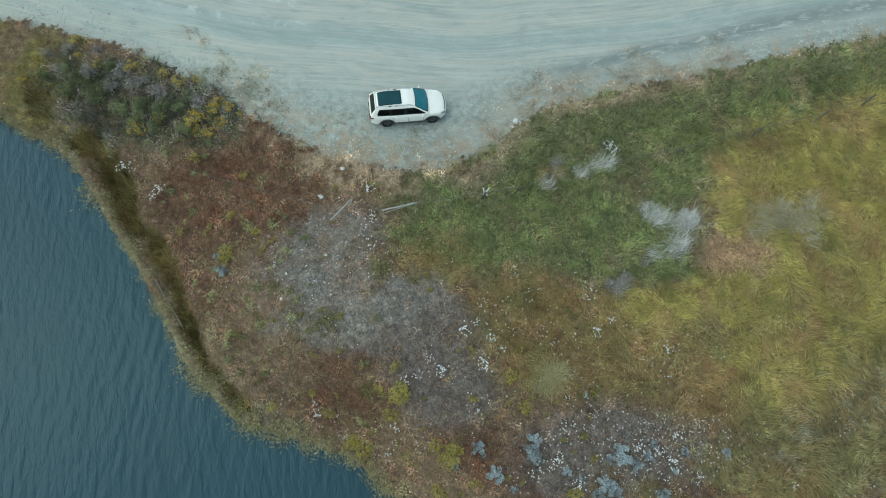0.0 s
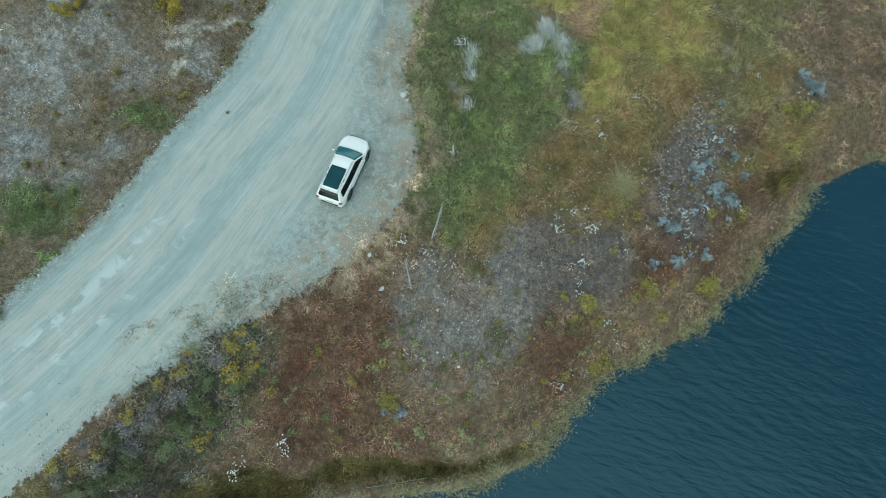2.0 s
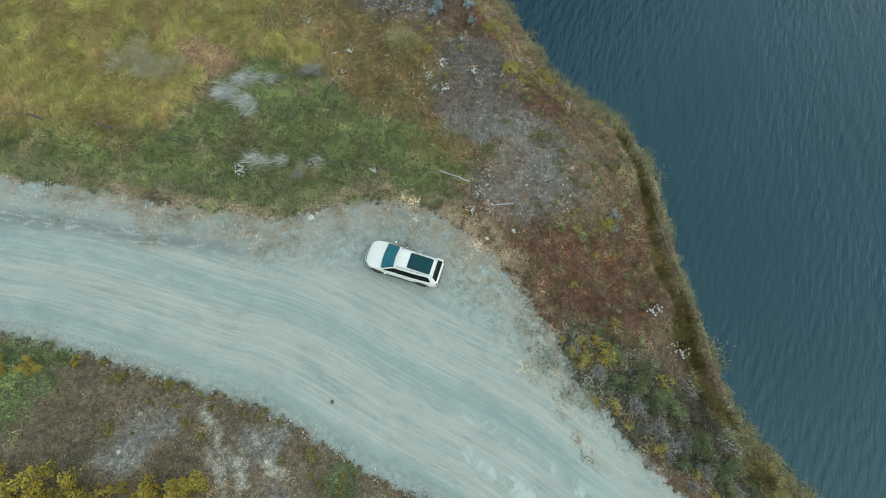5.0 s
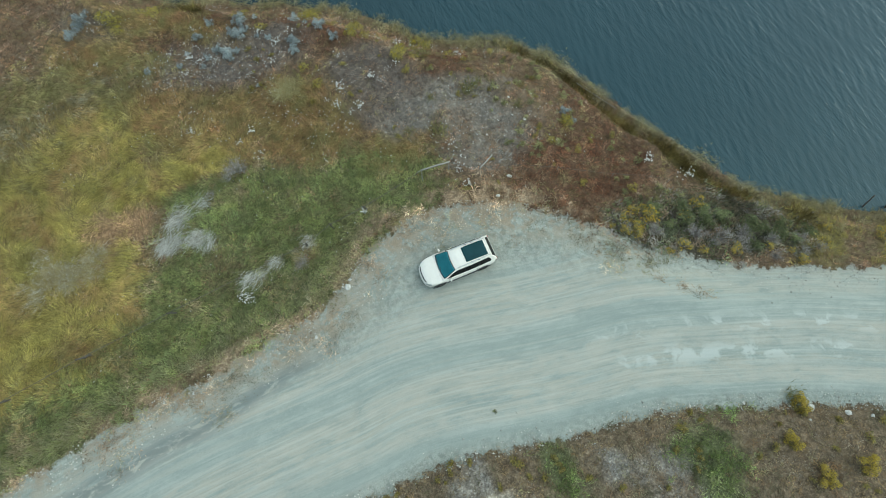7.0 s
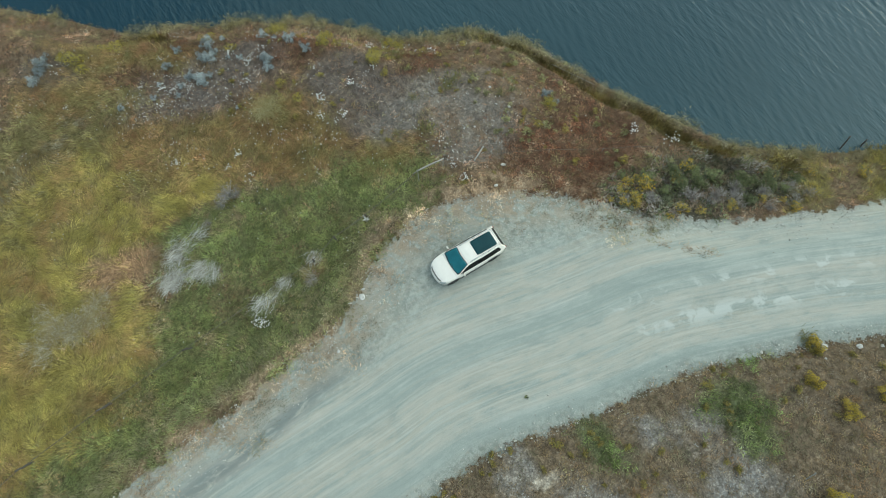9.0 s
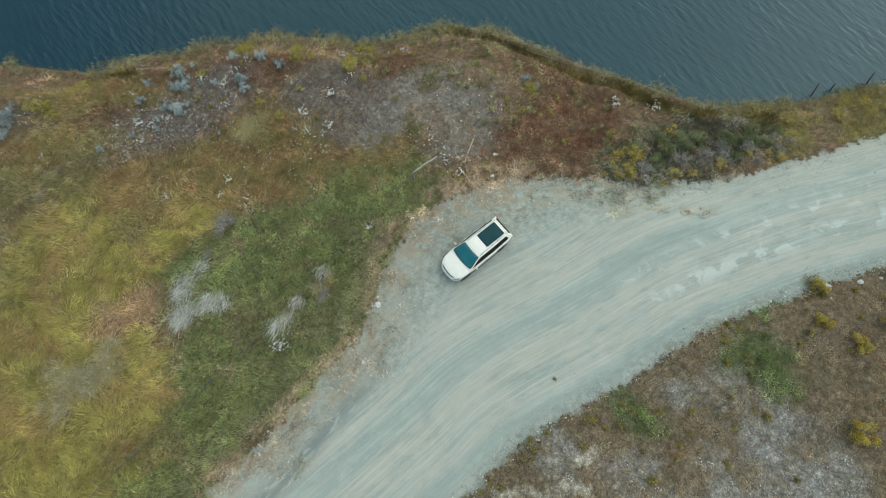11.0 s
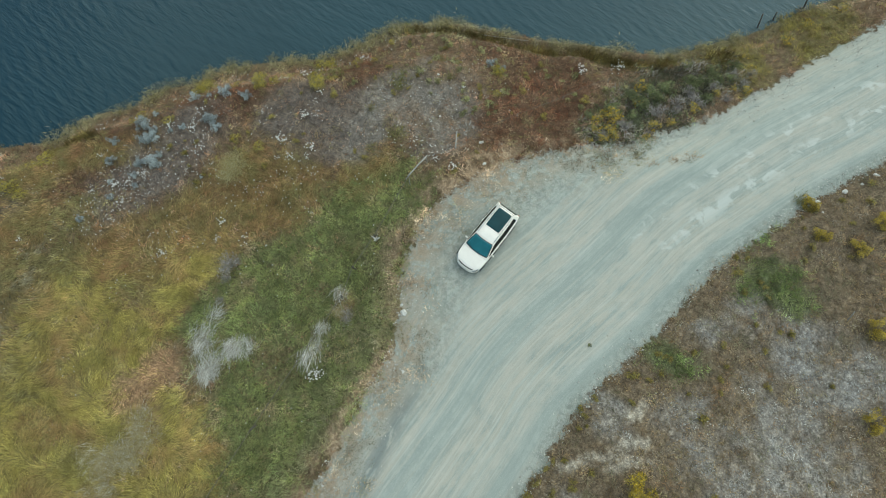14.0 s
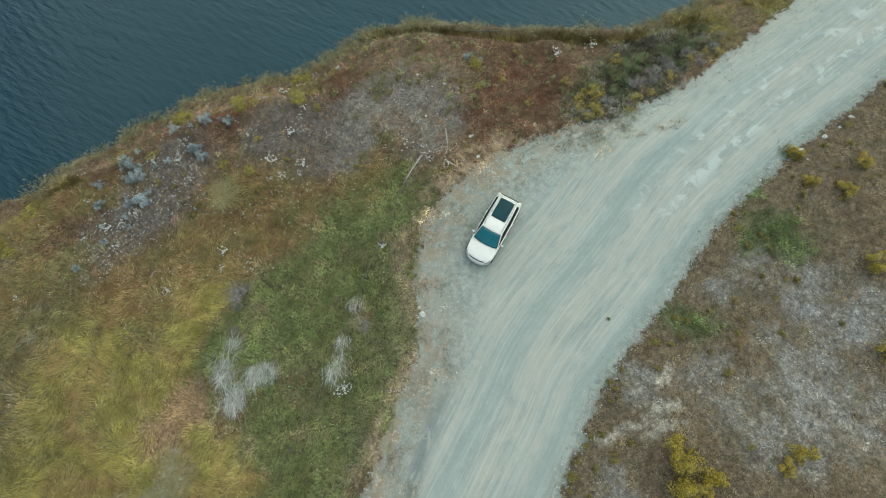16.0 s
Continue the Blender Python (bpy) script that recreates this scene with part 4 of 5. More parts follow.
# ---- low plants: blades and leaves in clumps over the ground ----
# kind: clumps per square metre, blades in a clump, length, width, lean, spread, colours
PLANTS = {
    "brown": (25, 8, 0.17, 0.026, 0.80, 0.12, [(0.22, 0.20, 0.11), (0.30, 0.24, 0.13), (0.31, 0.18, 0.11), (0.35, 0.21, 0.15), (0.38, 0.30, 0.23), (0.36, 0.19, 0.11), (0.30, 0.26, 0.11)]),
    "green": (27, 11, 0.29, 0.019, 0.72, 0.13, [(0.205, 0.245, 0.105), (0.245, 0.285, 0.105), (0.310, 0.325, 0.135), (0.215, 0.255, 0.110), (0.275, 0.300, 0.115), (0.335, 0.315, 0.155), (0.34, 0.27, 0.17)]),
    "yellow": (27, 13, 0.50, 0.015, 1.12, 0.17, [(0.36, 0.315, 0.11), (0.40, 0.34, 0.11), (0.43, 0.355, 0.12), (0.42, 0.34, 0.12), (0.43, 0.33, 0.13), (0.41, 0.29, 0.13), (0.39, 0.26, 0.12)]),
    "olive": (25, 10, 0.40, 0.016, 1.05, 0.14, [(0.24, 0.22, 0.10), (0.29, 0.24, 0.11), (0.33, 0.24, 0.11), (0.34, 0.22, 0.11), (0.32, 0.18, 0.10)]),
    "marsh": (24, 10, 0.38, 0.020, 1.0, 0.12, [(0.28, 0.25, 0.12), (0.23, 0.21, 0.09), (0.33, 0.28, 0.14), (0.25, 0.18, 0.09), (0.30, 0.27, 0.19)]),
    "bare": (20, 8, 0.32, 0.020, 1.25, 0.14, [(0.48, 0.31, 0.19), (0.42, 0.27, 0.165)]),
    "heath": (28, 8, 0.17, 0.028, 0.75, 0.13, [(0.18, 0.15, 0.08), (0.18, 0.095, 0.058), (0.24, 0.105, 0.062), (0.20, 0.085, 0.052), (0.27, 0.15, 0.09), (0.30, 0.23, 0.15), (0.22, 0.21, 0.10), (0.24, 0.17, 0.11)]),
    "grey": (20, 7, 0.09, 0.028, 0.95, 0.11, [(0.26, 0.17, 0.12), (0.22, 0.18, 0.14), (0.30, 0.28, 0.25), (0.40, 0.41, 0.41), (0.48, 0.50, 0.50), (0.30, 0.25, 0.19)]),
    "purple": (24, 7, 0.12, 0.026, 0.85, 0.12, [(0.16, 0.125, 0.105), (0.21, 0.18, 0.165), (0.26, 0.245, 0.235), (0.26, 0.165, 0.115), (0.18, 0.15, 0.12), (0.28, 0.23, 0.17)]),
    "thicket": (26, 7, 0.32, 0.055, 0.65, 0.14, [(0.154, 0.166, 0.106), (0.209, 0.197, 0.148), (0.280, 0.256, 0.244), (0.140, 0.164, 0.080), (0.246, 0.185, 0.137)]),
    "west": (25, 10, 0.36, 0.022, 0.85, 0.13, [(0.27, 0.24, 0.09), (0.34, 0.28, 0.09), (0.26, 0.19, 0.10), (0.30, 0.26, 0.15), (0.41, 0.35, 0.11)]),
    "ditch": (26, 9, 0.62, 0.026, 0.34, 0.14, [(0.12, 0.095, 0.035), (0.16, 0.13, 0.045), (0.14, 0.095, 0.04), (0.20, 0.165, 0.065)]),
    "fringe": (26, 9, 0.17, 0.026, 0.85, 0.14, [(0.22, 0.20, 0.13), (0.33, 0.30, 0.17), (0.42, 0.37, 0.22), (0.28, 0.25, 0.15), (0.27, 0.26, 0.22)]),
    "land": (25, 8, 0.17, 0.026, 0.90, 0.12, [(0.20, 0.19, 0.12), (0.28, 0.23, 0.15), (0.26, 0.175, 0.11), (0.33, 0.24, 0.13), (0.29, 0.25, 0.20), (0.25, 0.22, 0.12), (0.32, 0.20, 0.11)]),
    "land_green": (26, 10, 0.24, 0.028, 0.75, 0.13, [(0.22, 0.30, 0.10), (0.27, 0.34, 0.12), (0.31, 0.33, 0.16)]),
    "land_grey": (18, 6, 0.12, 0.034, 1.0, 0.12, [(0.24, 0.20, 0.16), (0.30, 0.28, 0.25), (0.40, 0.40, 0.39), (0.52, 0.54, 0.54), (0.28, 0.25, 0.20)]),
    "straw": (27, 11, 0.21, 0.022, 1.25, 0.17, [(0.48, 0.35, 0.25), (0.38, 0.26, 0.17), (0.53, 0.43, 0.32), (0.31, 0.23, 0.15), (0.24, 0.23, 0.14)]),
    "track": (4, 5, 0.10, 0.022, 1.1, 0.15, [(0.36, 0.30, 0.21), (0.44, 0.38, 0.29)])}
STUFF = {
    "brown": ("dry_herbs", "dry brown herbs and grasses on the peninsula"), "green": ("green_sedge", "dense green sedge meadow beside the road"),
    "yellow": ("long_grass", "long yellow-green grass combed over by wind"), "olive": ("rusty_grass", "rusty olive dry grass"),
    "marsh": ("marsh_grass", "dull olive marsh grass"), "bare": ("flattened_grass", "flattened pinkish tan grass"),
    "heath": ("red_heath", "low red-brown heath on the bank"), "grey": ("sparse_tufts", "sparse grey tufts on bare ground"), "purple": ("low_herbs", "low purple-grey herbs on stony ground"),
    "thicket": ("thicket", "dark tangled low thicket beside the road"), "west": ("shore_grass", "olive yellow grass above the shore"),
    "ditch": ("ditch_rushes", "dark rushes in a wet ditch along the shore"), "fringe": ("shore_fringe", "straw-coloured fringe of plants at the water's edge"),
    "land": ("dry_steppe_grass", "dry grey-brown grass on the rise beside the road"), "land_green": ("green_weeds", "patch of green weeds in dry grass"),
    "land_grey": ("pale_tufts", "pale grey tufts on bare soil"), "straw": ("straw_verge", "tan straw along the gravel edge"),
    "track": ("trodden_grass", "sparse trodden grass on a pale old track")}


SOFT = ("west", "yellow", "olive", "marsh", "bare", "purple")


def scatter():
    rng = np.random.default_rng(11)
    x0, x1, y0, y1 = -41.0, 38.0, -42.0, 30.0
    n = int((x1 - x0) * (y1 - y0) * 28)
    x, y = rng.uniform(x0, x1, n), rng.uniform(y0, y1, n)
    lake, land, shore, z = sampled(x, y)
    ragged = 1.3 * (fbm(x, y, 1.2, 61) - 0.5)
    ragged = ragged - 1.7 * sstep(0.54, 0.66, fbm(x, y * 0.35, 1.7, 65)) * sstep(6, 8, x) * (land < -2)
    verge = (lake > -1) & (land < -2) & (fbm(x, y, 1.2, 63) > 0.46 + 0.055 * lake) & (lake < 3.0) & (x > -14) & (x < 24)
    ok = (shore > -0.25 + 0.9 * (vnoise(x, y, 0.9, 3) - 0.5)) & ((lake < ragged - 0.2) | (land > ragged * 0.8) | verge)
    x, y, lake, land, shore, z = [a[ok] for a in (x, y, lake, land, shore, z)]
    w = weights(x, y, (lake, land, shore, None))
    w[:, lake > 0.35] = 0.0
    w[KINDS.index("straw"), (lake > 0.35) & (land < -1)] = 1.0
    w[:, land > -1] = weights(x, y, (lake, land, shore, None))[:, land > -1]
    pick = (np.cumsum(w, 0) < rng.random(len(x))[None, :]).sum(0).clip(0, len(KINDS) - 1)
    keep = rng.random(len(x))
    hue = fbm(x, y, 1.6, 71)
    for k, kind in enumerate(KINDS):
        dens, count, length, width, lean, spread, colours = PLANTS[kind]
        at = (pick == k) & ((keep < dens / 28 * (0.55 + 0.9 * fbm(x, y, 0.9, 80 + k))) | (lake > 0.35) & (land < -1))
        if at.sum() < 5:
            continue
        cx, cy, cz, ch = x[at], y[at], z[at], hue[at]
        m = len(cx)
        colours = np.array(colours)
        which = np.clip(((ch - 0.25) * 2 * len(colours) + rng.normal(0, 0.8, m)).astype(int), 0, len(colours) - 1)
        tone = colours[which] * np.exp(rng.normal(0, 0.26 if kind in SOFT else 0.18, m) + (1.0 if kind in SOFT else 1.5 if kind in ("green", "land") else 2.4) * (fbm(cx, cy, 0.55, 131) - 0.5) + (0.7 if kind in SOFT else 1.1 if kind in ("green", "land") else 1.9) * (fbm(cx, cy, 1.5, 141) - 0.5))[:, None]
        size = rng.uniform(0.6, 1.35, m)
        if kind == "green":
            # a taller, shaggier belt of sedge along the gravel, its heads gone grey-beige
            belt = np.exp(-((lake[at] + 1.2) / 1.0) ** 2) * sstep(4, 8, cx)
            size = size * (0.75 + 0.6 * fbm(cx, cy, 1.3, 151) + 0.7 * belt)
            dry = (0.75 * belt * (rng.random(m) < 0.55))[:, None]
            tone = tone * (1 - dry) + np.array((0.37, 0.33, 0.22)) * dry
        i = np.repeat(np.arange(m), count)
        bx, by = cx[i] + rng.normal(0, spread, len(i)), cy[i] + rng.normal(0, spread, len(i))
        base = np.stack([bx, by, cz[i] - 0.02], 1)
        if kind in ("yellow", "olive", "marsh", "west", "bare", "green"):
            way = 2 * math.pi * 1.6 * fbm(bx, by, 3.5, 90) + rng.normal(0, 1.0 if kind == "green" else 0.45, len(i))
        else:
            way = rng.uniform(0, 2 * math.pi, len(i))
        leans = np.clip(rng.normal(lean, 0.28, len(i)), 0.05, 1.5)
        v = blades(base, way, leans, length * size[i] * rng.uniform(0.6, 1.2, len(i)), width * rng.uniform(0.6, 1.3, len(i)), rng)
        ob = quads(STUFF[kind][0], v, LEAF_M, tone[i] * rng.uniform(0.87, 1.13, (len(i), 1)))
        tagged(ob, STUFF[kind][1], "plants", kind="stuff")


scatter()


# ---- shrubs, tufts and flowers: one of each kind built with its parts, then copied ----
def dome(rng, n, r, h, top=0.0, lobes=None):
    """Places on and in a cluster of lobes of uneven height; lobes: rows of x, y, radius, height."""
    k = rng.integers(0, len(lobes), n)
    a = rng.uniform(0, 2 * math.pi, n)
    el = np.arcsin(np.sqrt(rng.uniform(top * 0.5, 1.0, n)))
    shell = rng.uniform(0.65, 1.05, n)
    x = lobes[k, 0] + lobes[k, 2] * shell * np.cos(el) * np.cos(a)
    y = lobes[k, 1] + lobes[k, 2] * shell * np.cos(el) * np.sin(a)
    return np.stack([x, y, lobes[k, 3] * (0.25 + 0.75 * np.sin(el) * shell)], 1), a


def noise_at(p, seed):
    return np.clip(fbm(p[:, 0] + seed, p[:, 1] + p[:, 2], 0.35, 5, 2) * 2.2 - 0.6, 0, 1)


def lobed(rng, r, h, count, fat=(0.25, 0.5)):
    rows = []
    for k in range(count):
        a, d = rng.uniform(0, 2 * math.pi), r * rng.uniform(0.15, 0.8)
        rows.append((d * math.cos(a), d * math.sin(a), r * rng.uniform(*fat), h * rng.uniform(0.5, 1.1)))
    return np.array(rows)


def shrub(name, label, seed, r, h, leaves, leaf, tones, flowers=0, petal=0.05, petal_tones=None, stems=9, category="shrub", lobes=8, fat=(0.25, 0.5), bark=None, thin=1.0):
    rng = np.random.default_rng(seed)
    top = empty(name)
    tagged(top, label, category)
    bm = bmesh.new()
    for _ in range(stems):
        a, d = rng.uniform(0, 2 * math.pi), rng.uniform(0.3, 0.9) * r
        tube(bm, [(0, 0, -0.05), (0.4 * d * math.cos(a), 0.4 * d * math.sin(a), h * 0.45), (d * math.cos(a + 0.3), d * math.sin(a + 0.3), h * rng.uniform(0.6, 0.95))], [0.016 * thin, 0.011 * thin, 0.004], 5)
    tagged(part("branchwork", bm, bark or TWIG_M, top), kind="stuff")
    lobes = lobed(rng, r, h, lobes, fat)
    p, a = dome(rng, leaves, r, h, 0.0, lobes)
    tones = np.array(tones)
    # patchy leaf tone puts light and dark between the lobes into the colour
    c = tones[rng.integers(0, len(tones), leaves)] * rng.uniform(0.7, 1.3, (leaves, 1)) * (0.6 + 0.8 * noise_at(p, seed))[:, None]
    v = blades(p, a + rng.normal(0, 0.8, leaves), rng.uniform(0.4, 1.4, leaves), leaf * rng.uniform(0.7, 1.4, leaves), leaf * rng.uniform(0.35, 0.6, leaves), rng)
    tagged(quads("foliage", v, LEAF_M, c, top), kind="stuff")
    if flowers:
        p, a = dome(rng, flowers, r, h, 0.6, lobes * np.array([1, 1, 1.04, 1.06]))
        pt = np.array(petal_tones)
        c = pt[rng.integers(0, len(pt), flowers)] * rng.uniform(0.8, 1.15, (flowers, 1))
        v = blades(p, a, rng.uniform(0.9, 1.5, flowers), petal * rng.uniform(0.7, 1.3, flowers), petal * rng.uniform(0.6, 1.0, flowers), rng, 0.1)
        tagged(quads("blossom", v, PETAL_M, c, top), kind="stuff")
    return top




def plant_all(protos, rows, group, rng, spread=(0.8, 1.25), sink=0.03, heading=None):
    """Copies at (x, y, size); the first place of each prototype is taken by the prototype itself."""
    used = set()
    for k, (x, y, s) in enumerate(rows):
        ob = protos[k % len(protos)]
        s = s * rng.uniform(*spread)
        m = pose(x, y, ground_at(x, y) - sink, rng.uniform(-5, 5), rng.uniform(-5, 5), rng.uniform(0, 360) if heading is None else rng.normal(heading, 24) + 180 * (rng.random() < 0.35)) @ Matrix.Diagonal((s, s, s * rng.uniform(0.85, 1.15), 1))
        if id(ob) in used:
            made = copy_thing(ob, m)
            made.scale = (s, s, s)
            made.matrix_basis = m
        else:
            used.add(id(ob))
            KEEP.append((ob, m))
            made = ob
        tagged(made, group=group)
    for ob, m in KEEP:
        ob.matrix_basis = m
    KEEP.clear()


KEEP = []


def shrubs():
    rng = np.random.default_rng(21)
    green = [(0.18, 0.20, 0.09), (0.24, 0.22, 0.11), (0.28, 0.24, 0.15)]
    gold = [shrub("flowering_shrub", "low shrub covered in golden yellow flowers", 100 + k, 0.55, 0.45, 260, 0.08, green, 150, 0.06, [(0.80, 0.52, 0.05), (0.70, 0.47, 0.06), (0.56, 0.40, 0.08)]) for k in range(3)]
    plant_all(gold, [(-17.7, 2.0, 1.2), (-13.2, 1.8, 1.3), (-11.9, 2.6, 1.0), (-13.8, 1.2, 1.0), (-20.8, 8.6, 1.0), (-14.4, 4.6, 1.0), (-11.2, 2.2, 0.8),
                     (-16.2, 2.4, 1.1), (-12.0, 1.3, 1.2), (-12.9, 1.0, 1.0), (-12.1, 2.4, 1.0), (-15.4, 5.3, 0.8), (-25.4, 7.4, 0.9), (-10.6, 1.4, 0.6),
                     (-19.8, 6.9, 0.8), (-17.6, 6.2, 0.9), (-20.9, 7.6, 0.8), (-23.9, 8.2, 0.9), (-28.5, 9.2, 1.0), (-31.5, 10.2, 1.0), (-34.5, 11.6, 1.1), (-13.3, 4.6, 0.7)], "golden flowering shrubs", rng)
    lime = [shrub("lime_shrub", "loose yellow-green flowering shrub near the shore", 120 + k, 0.72, 0.55, 300, 0.09, [(0.30, 0.27, 0.11), (0.36, 0.30, 0.11), (0.23, 0.21, 0.10)], 230, 0.055, [(0.54, 0.44, 0.07), (0.47, 0.39, 0.09), (0.60, 0.47, 0.07)]) for k in range(3)]
    plant_all(lime, [(-12.4, -7.4, 0.75), (-2.9, -15.6, 0.7), (-2.8, -17.2, 0.9), (-5.3, -19.8, 0.9), (-0.4, -20.5, 0.9), (3.6, -17.0, 0.6), (4.1, -18.9, 0.6), (1.3, -17.9, 0.5),
                     (-8.0, -16.1, 0.6), (1.7, -25.4, 1.25), (2.4, -25.9, 0.8), (-1.4, -22.6, 0.9), (-3.5, -18.1, 0.7), (-4.0, -16.6, 0.6), (-5.9, -19.2, 0.8), (-1.2, -20.1, 0.7), (7.0, -26.1, 0.9),
                     (13.3, -28.6, 1.0), (16.8, -29.6, 1.0), (14.2, -29.0, 0.9), (-10.5, -16.5, 0.5), (-7.1, -17.4, 0.6), (0.7, -22.4, 0.7), (5.9, -23.6, 0.5), (11.5, -14.4, 0.4), (-11.8, -4.9, 0.6), (-10.3, -6.2, 0.5), (-13.8, -0.6, 0.6), (-10.8, -2.2, 0.5), (1.8, -25.0, 1.25), (2.2, -25.5, 1.0), (16.4, -28.5, 1.2), (16.0, -27.7, 1.0), (-6.0, -19.3, 0.9), (-0.5, -20.6, 1.1), (-2.8, -16.8, 0.8), (-12.1, -7.2, 0.8)],
              "yellow-green shrubs", rng)
    big = [shrub("rabbitbrush", "large bushy shrub with dull yellow flowers beside the road", 140 + k, 0.80, 0.85, 900, 0.085, [(0.30, 0.25, 0.08), (0.38, 0.30, 0.09), (0.25, 0.20, 0.09)], 900, 0.06, [(0.60, 0.44, 0.06), (0.52, 0.39, 0.07), (0.46, 0.35, 0.09)], lobes=13, fat=(0.2, 0.42)) for k in range(3)]
    plant_all(big, [(7.9, 15.7, 1.5), (7.0, 15.1, 1.2), (8.7, 16.1, 1.3), (7.6, 16.4, 1.2), (11.0, 17.2, 1.7), (12.0, 16.6, 1.7), (10.5, 18.2, 1.6), (13.2, 17.0, 1.8), (13.9, 18.2, 2.0), (15.6, 17.6, 1.8), (12.4, 17.7, 1.7), (11.3, 18.6, 1.5), (14.8, 19.3, 1.9), (12.8, 19.5, 1.8), (16.6, 18.7, 1.6), (10.6, 16.5, 0.9), (3.9, 20.6, 1.0), (4.9, 20.0, 0.7), (-9.3, 22.2, 1.1), (-13.0, 16.9, 0.7), (-13.6, 19.2, 0.8), (-4.3, 24.1, 0.9),
                    (22.0, 12.6, 0.8), (18.6, 11.8, 0.9), (16.6, 10.9, 0.6), (-14.9, 15.5, 0.75), (-16.0, 19.5, 0.8), (20.2, 12.3, 0.8), (10.2, 15.9, 0.5)], "yellow bushes", rng)
    small = [shrub("yellow_weed", "small yellowing weed in the dry grass", 150 + k, 0.26, 0.28, 90, 0.09, [(0.26, 0.22, 0.07), (0.20, 0.18, 0.08)], 40, 0.055, [(0.42, 0.33, 0.08), (0.35, 0.26, 0.09)], 5) for k in range(3)]
    spots = []
    for _ in range(130):
        x = rng.uniform(-26, 26)
        y = float(np.interp(x, EDGE_LAND[:, 0], EDGE_LAND[:, 1])) + rng.uniform(0.4, 2) ** 3.2
        if vnoise(np.array([x]), np.array([y]), 3.5, 5)[0] > 0.42:
            spots.append((x, y, rng.uniform(0.6, 1.3)))
    for _ in range(150):
        x, y = rng.uniform(-16, 9), rng.uniform(-26, -3)
        lake, land, shore, _z = [float(v[0]) for v in sampled(np.array([x]), np.array([y]))]
        if lake < -1.2 and shore > 0.8 and vnoise(np.array([x]), np.array([y]), 2.6, 7)[0] > 0.45 and not (0.5 < x and y > -15):
            spots.append((x, y, rng.uniform(0.5, 1.0)))
    plant_all(small, spots, "yellow weeds", rng, (0.7, 1.3))
    blue = [shrub("sagebrush", "silvery blue-grey sagebrush on stony ground", 160 + k, 0.62, 0.62, 1500, 0.055, [(0.34, 0.39, 0.41), (0.46, 0.51, 0.53), (0.24, 0.28, 0.30)], 40, 0.05, [(0.62, 0.66, 0.65)], lobes=14, fat=(0.16, 0.30)) for k in range(3)]
    plant_all(blue, [(7.3, -24.6, 1.1), (7.0, -24.0, 0.7), (9.0, -22.2, 1.1), (9.4, -22.7, 0.8), (8.7, -21.8, 0.7), (4.1, -20.6, 1.0), (4.0, -21.1, 0.9), (4.2, -21.7, 0.7), (1.6, -22.0, 0.9), (1.0, -20.6, 0.7), (10.5, -24.3, 0.9), (7.5, -23.5, 1.1), (10.3, -22.5, 0.5), (7.9, -23.9, 0.8), (19.5, -28.6, 1.0), (18.2, -29.6, 1.0), (18.9, -29.1, 0.9), (3.3, -24.2, 0.8),
                     (9.3, -25.4, 0.8), (12.4, -22.6, 0.6), (11.7, -23.4, 0.5), (-12.6, -8.1, 0.7), (-12.9, -7.3, 0.6), (5.6, -22.5, 0.5), (6.4, -22.9, 0.5), (14.7, -23.0, 0.6), (7.6, -18.7, 0.3), (8.2, -22.3, 0.5), (10.9, -21.9, 0.4), (6.0, -24.9, 0.5), (2.6, -22.9, 0.5), (-0.3, -21.3, 0.5)], "sagebrush", rng)
    herb = [shrub("green_herb", "small pale green leafy herb in the heath", 190 + k, 0.27, 0.22, 110, 0.075, [(0.28, 0.29, 0.14), (0.24, 0.25, 0.11), (0.36, 0.36, 0.21), (0.35, 0.31, 0.14)], stems=5, lobes=6) for k in range(3)]
    spots = []
    while len(spots) < 120:
        x, y = rng.uniform(-17, 8), rng.uniform(-25, 2)
        lake, land, shore, _z = [float(v[0]) for v in sampled(np.array([x]), np.array([y]))]
        bank = shore < 5.5 and shore > 0.6
        if lake < -1.0 and (bank or x < -7) and vnoise(np.array([x]), np.array([y]), 2.1, 12)[0] > 0.5:
            spots.append((x, y, rng.uniform(0.5, 1.3)))
    plant_all(herb, spots, "green herbs", rng, (0.7, 1.3))
    dark = [shrub("green_bush", "dark green bush in the thicket", 170 + k, 0.75, 0.65, 800, 0.085, [(0.115, 0.14, 0.072), (0.155, 0.18, 0.088), (0.20, 0.21, 0.11)]) for k in range(3)]
    plant_all(dark, [(-14.3, 1.6, 1.0), (-15.7, 2.9, 1.1), (-17.0, 3.6, 1.1), (-18.6, 3.9, 1.1), (-20.2, 4.9, 1.1), (-20.9, 5.7, 1.0), (-14.7, 3.0, 1.0), (-16.2, 1.9, 0.8), (-19.5, 5.3, 1.0), (-17.6, 2.7, 0.8), (-22.4, 6.0, 0.9), (-23.6, 6.9, 0.9), (-22.0, 7.3, 0.8), (-21.4, 6.4, 1.0), (-18.8, 6.4, 0.8), (-13.0, 0.2, 0.6),
                     (-9.9, 15.3, 0.5), (-8.3, 16.2, 0.5), (1.5, 8.9, 0.18)], "dark green bushes", rng)
    grey = [shrub("bare_twig_bush", "leafless purple-grey twiggy bush", 180 + k, 0.75, 0.55, 220, 0.06, [(0.30, 0.28, 0.28), (0.38, 0.36, 0.35), (0.21, 0.18, 0.16)], stems=90, bark=LILAC_M, thin=0.6) for k in range(3)]
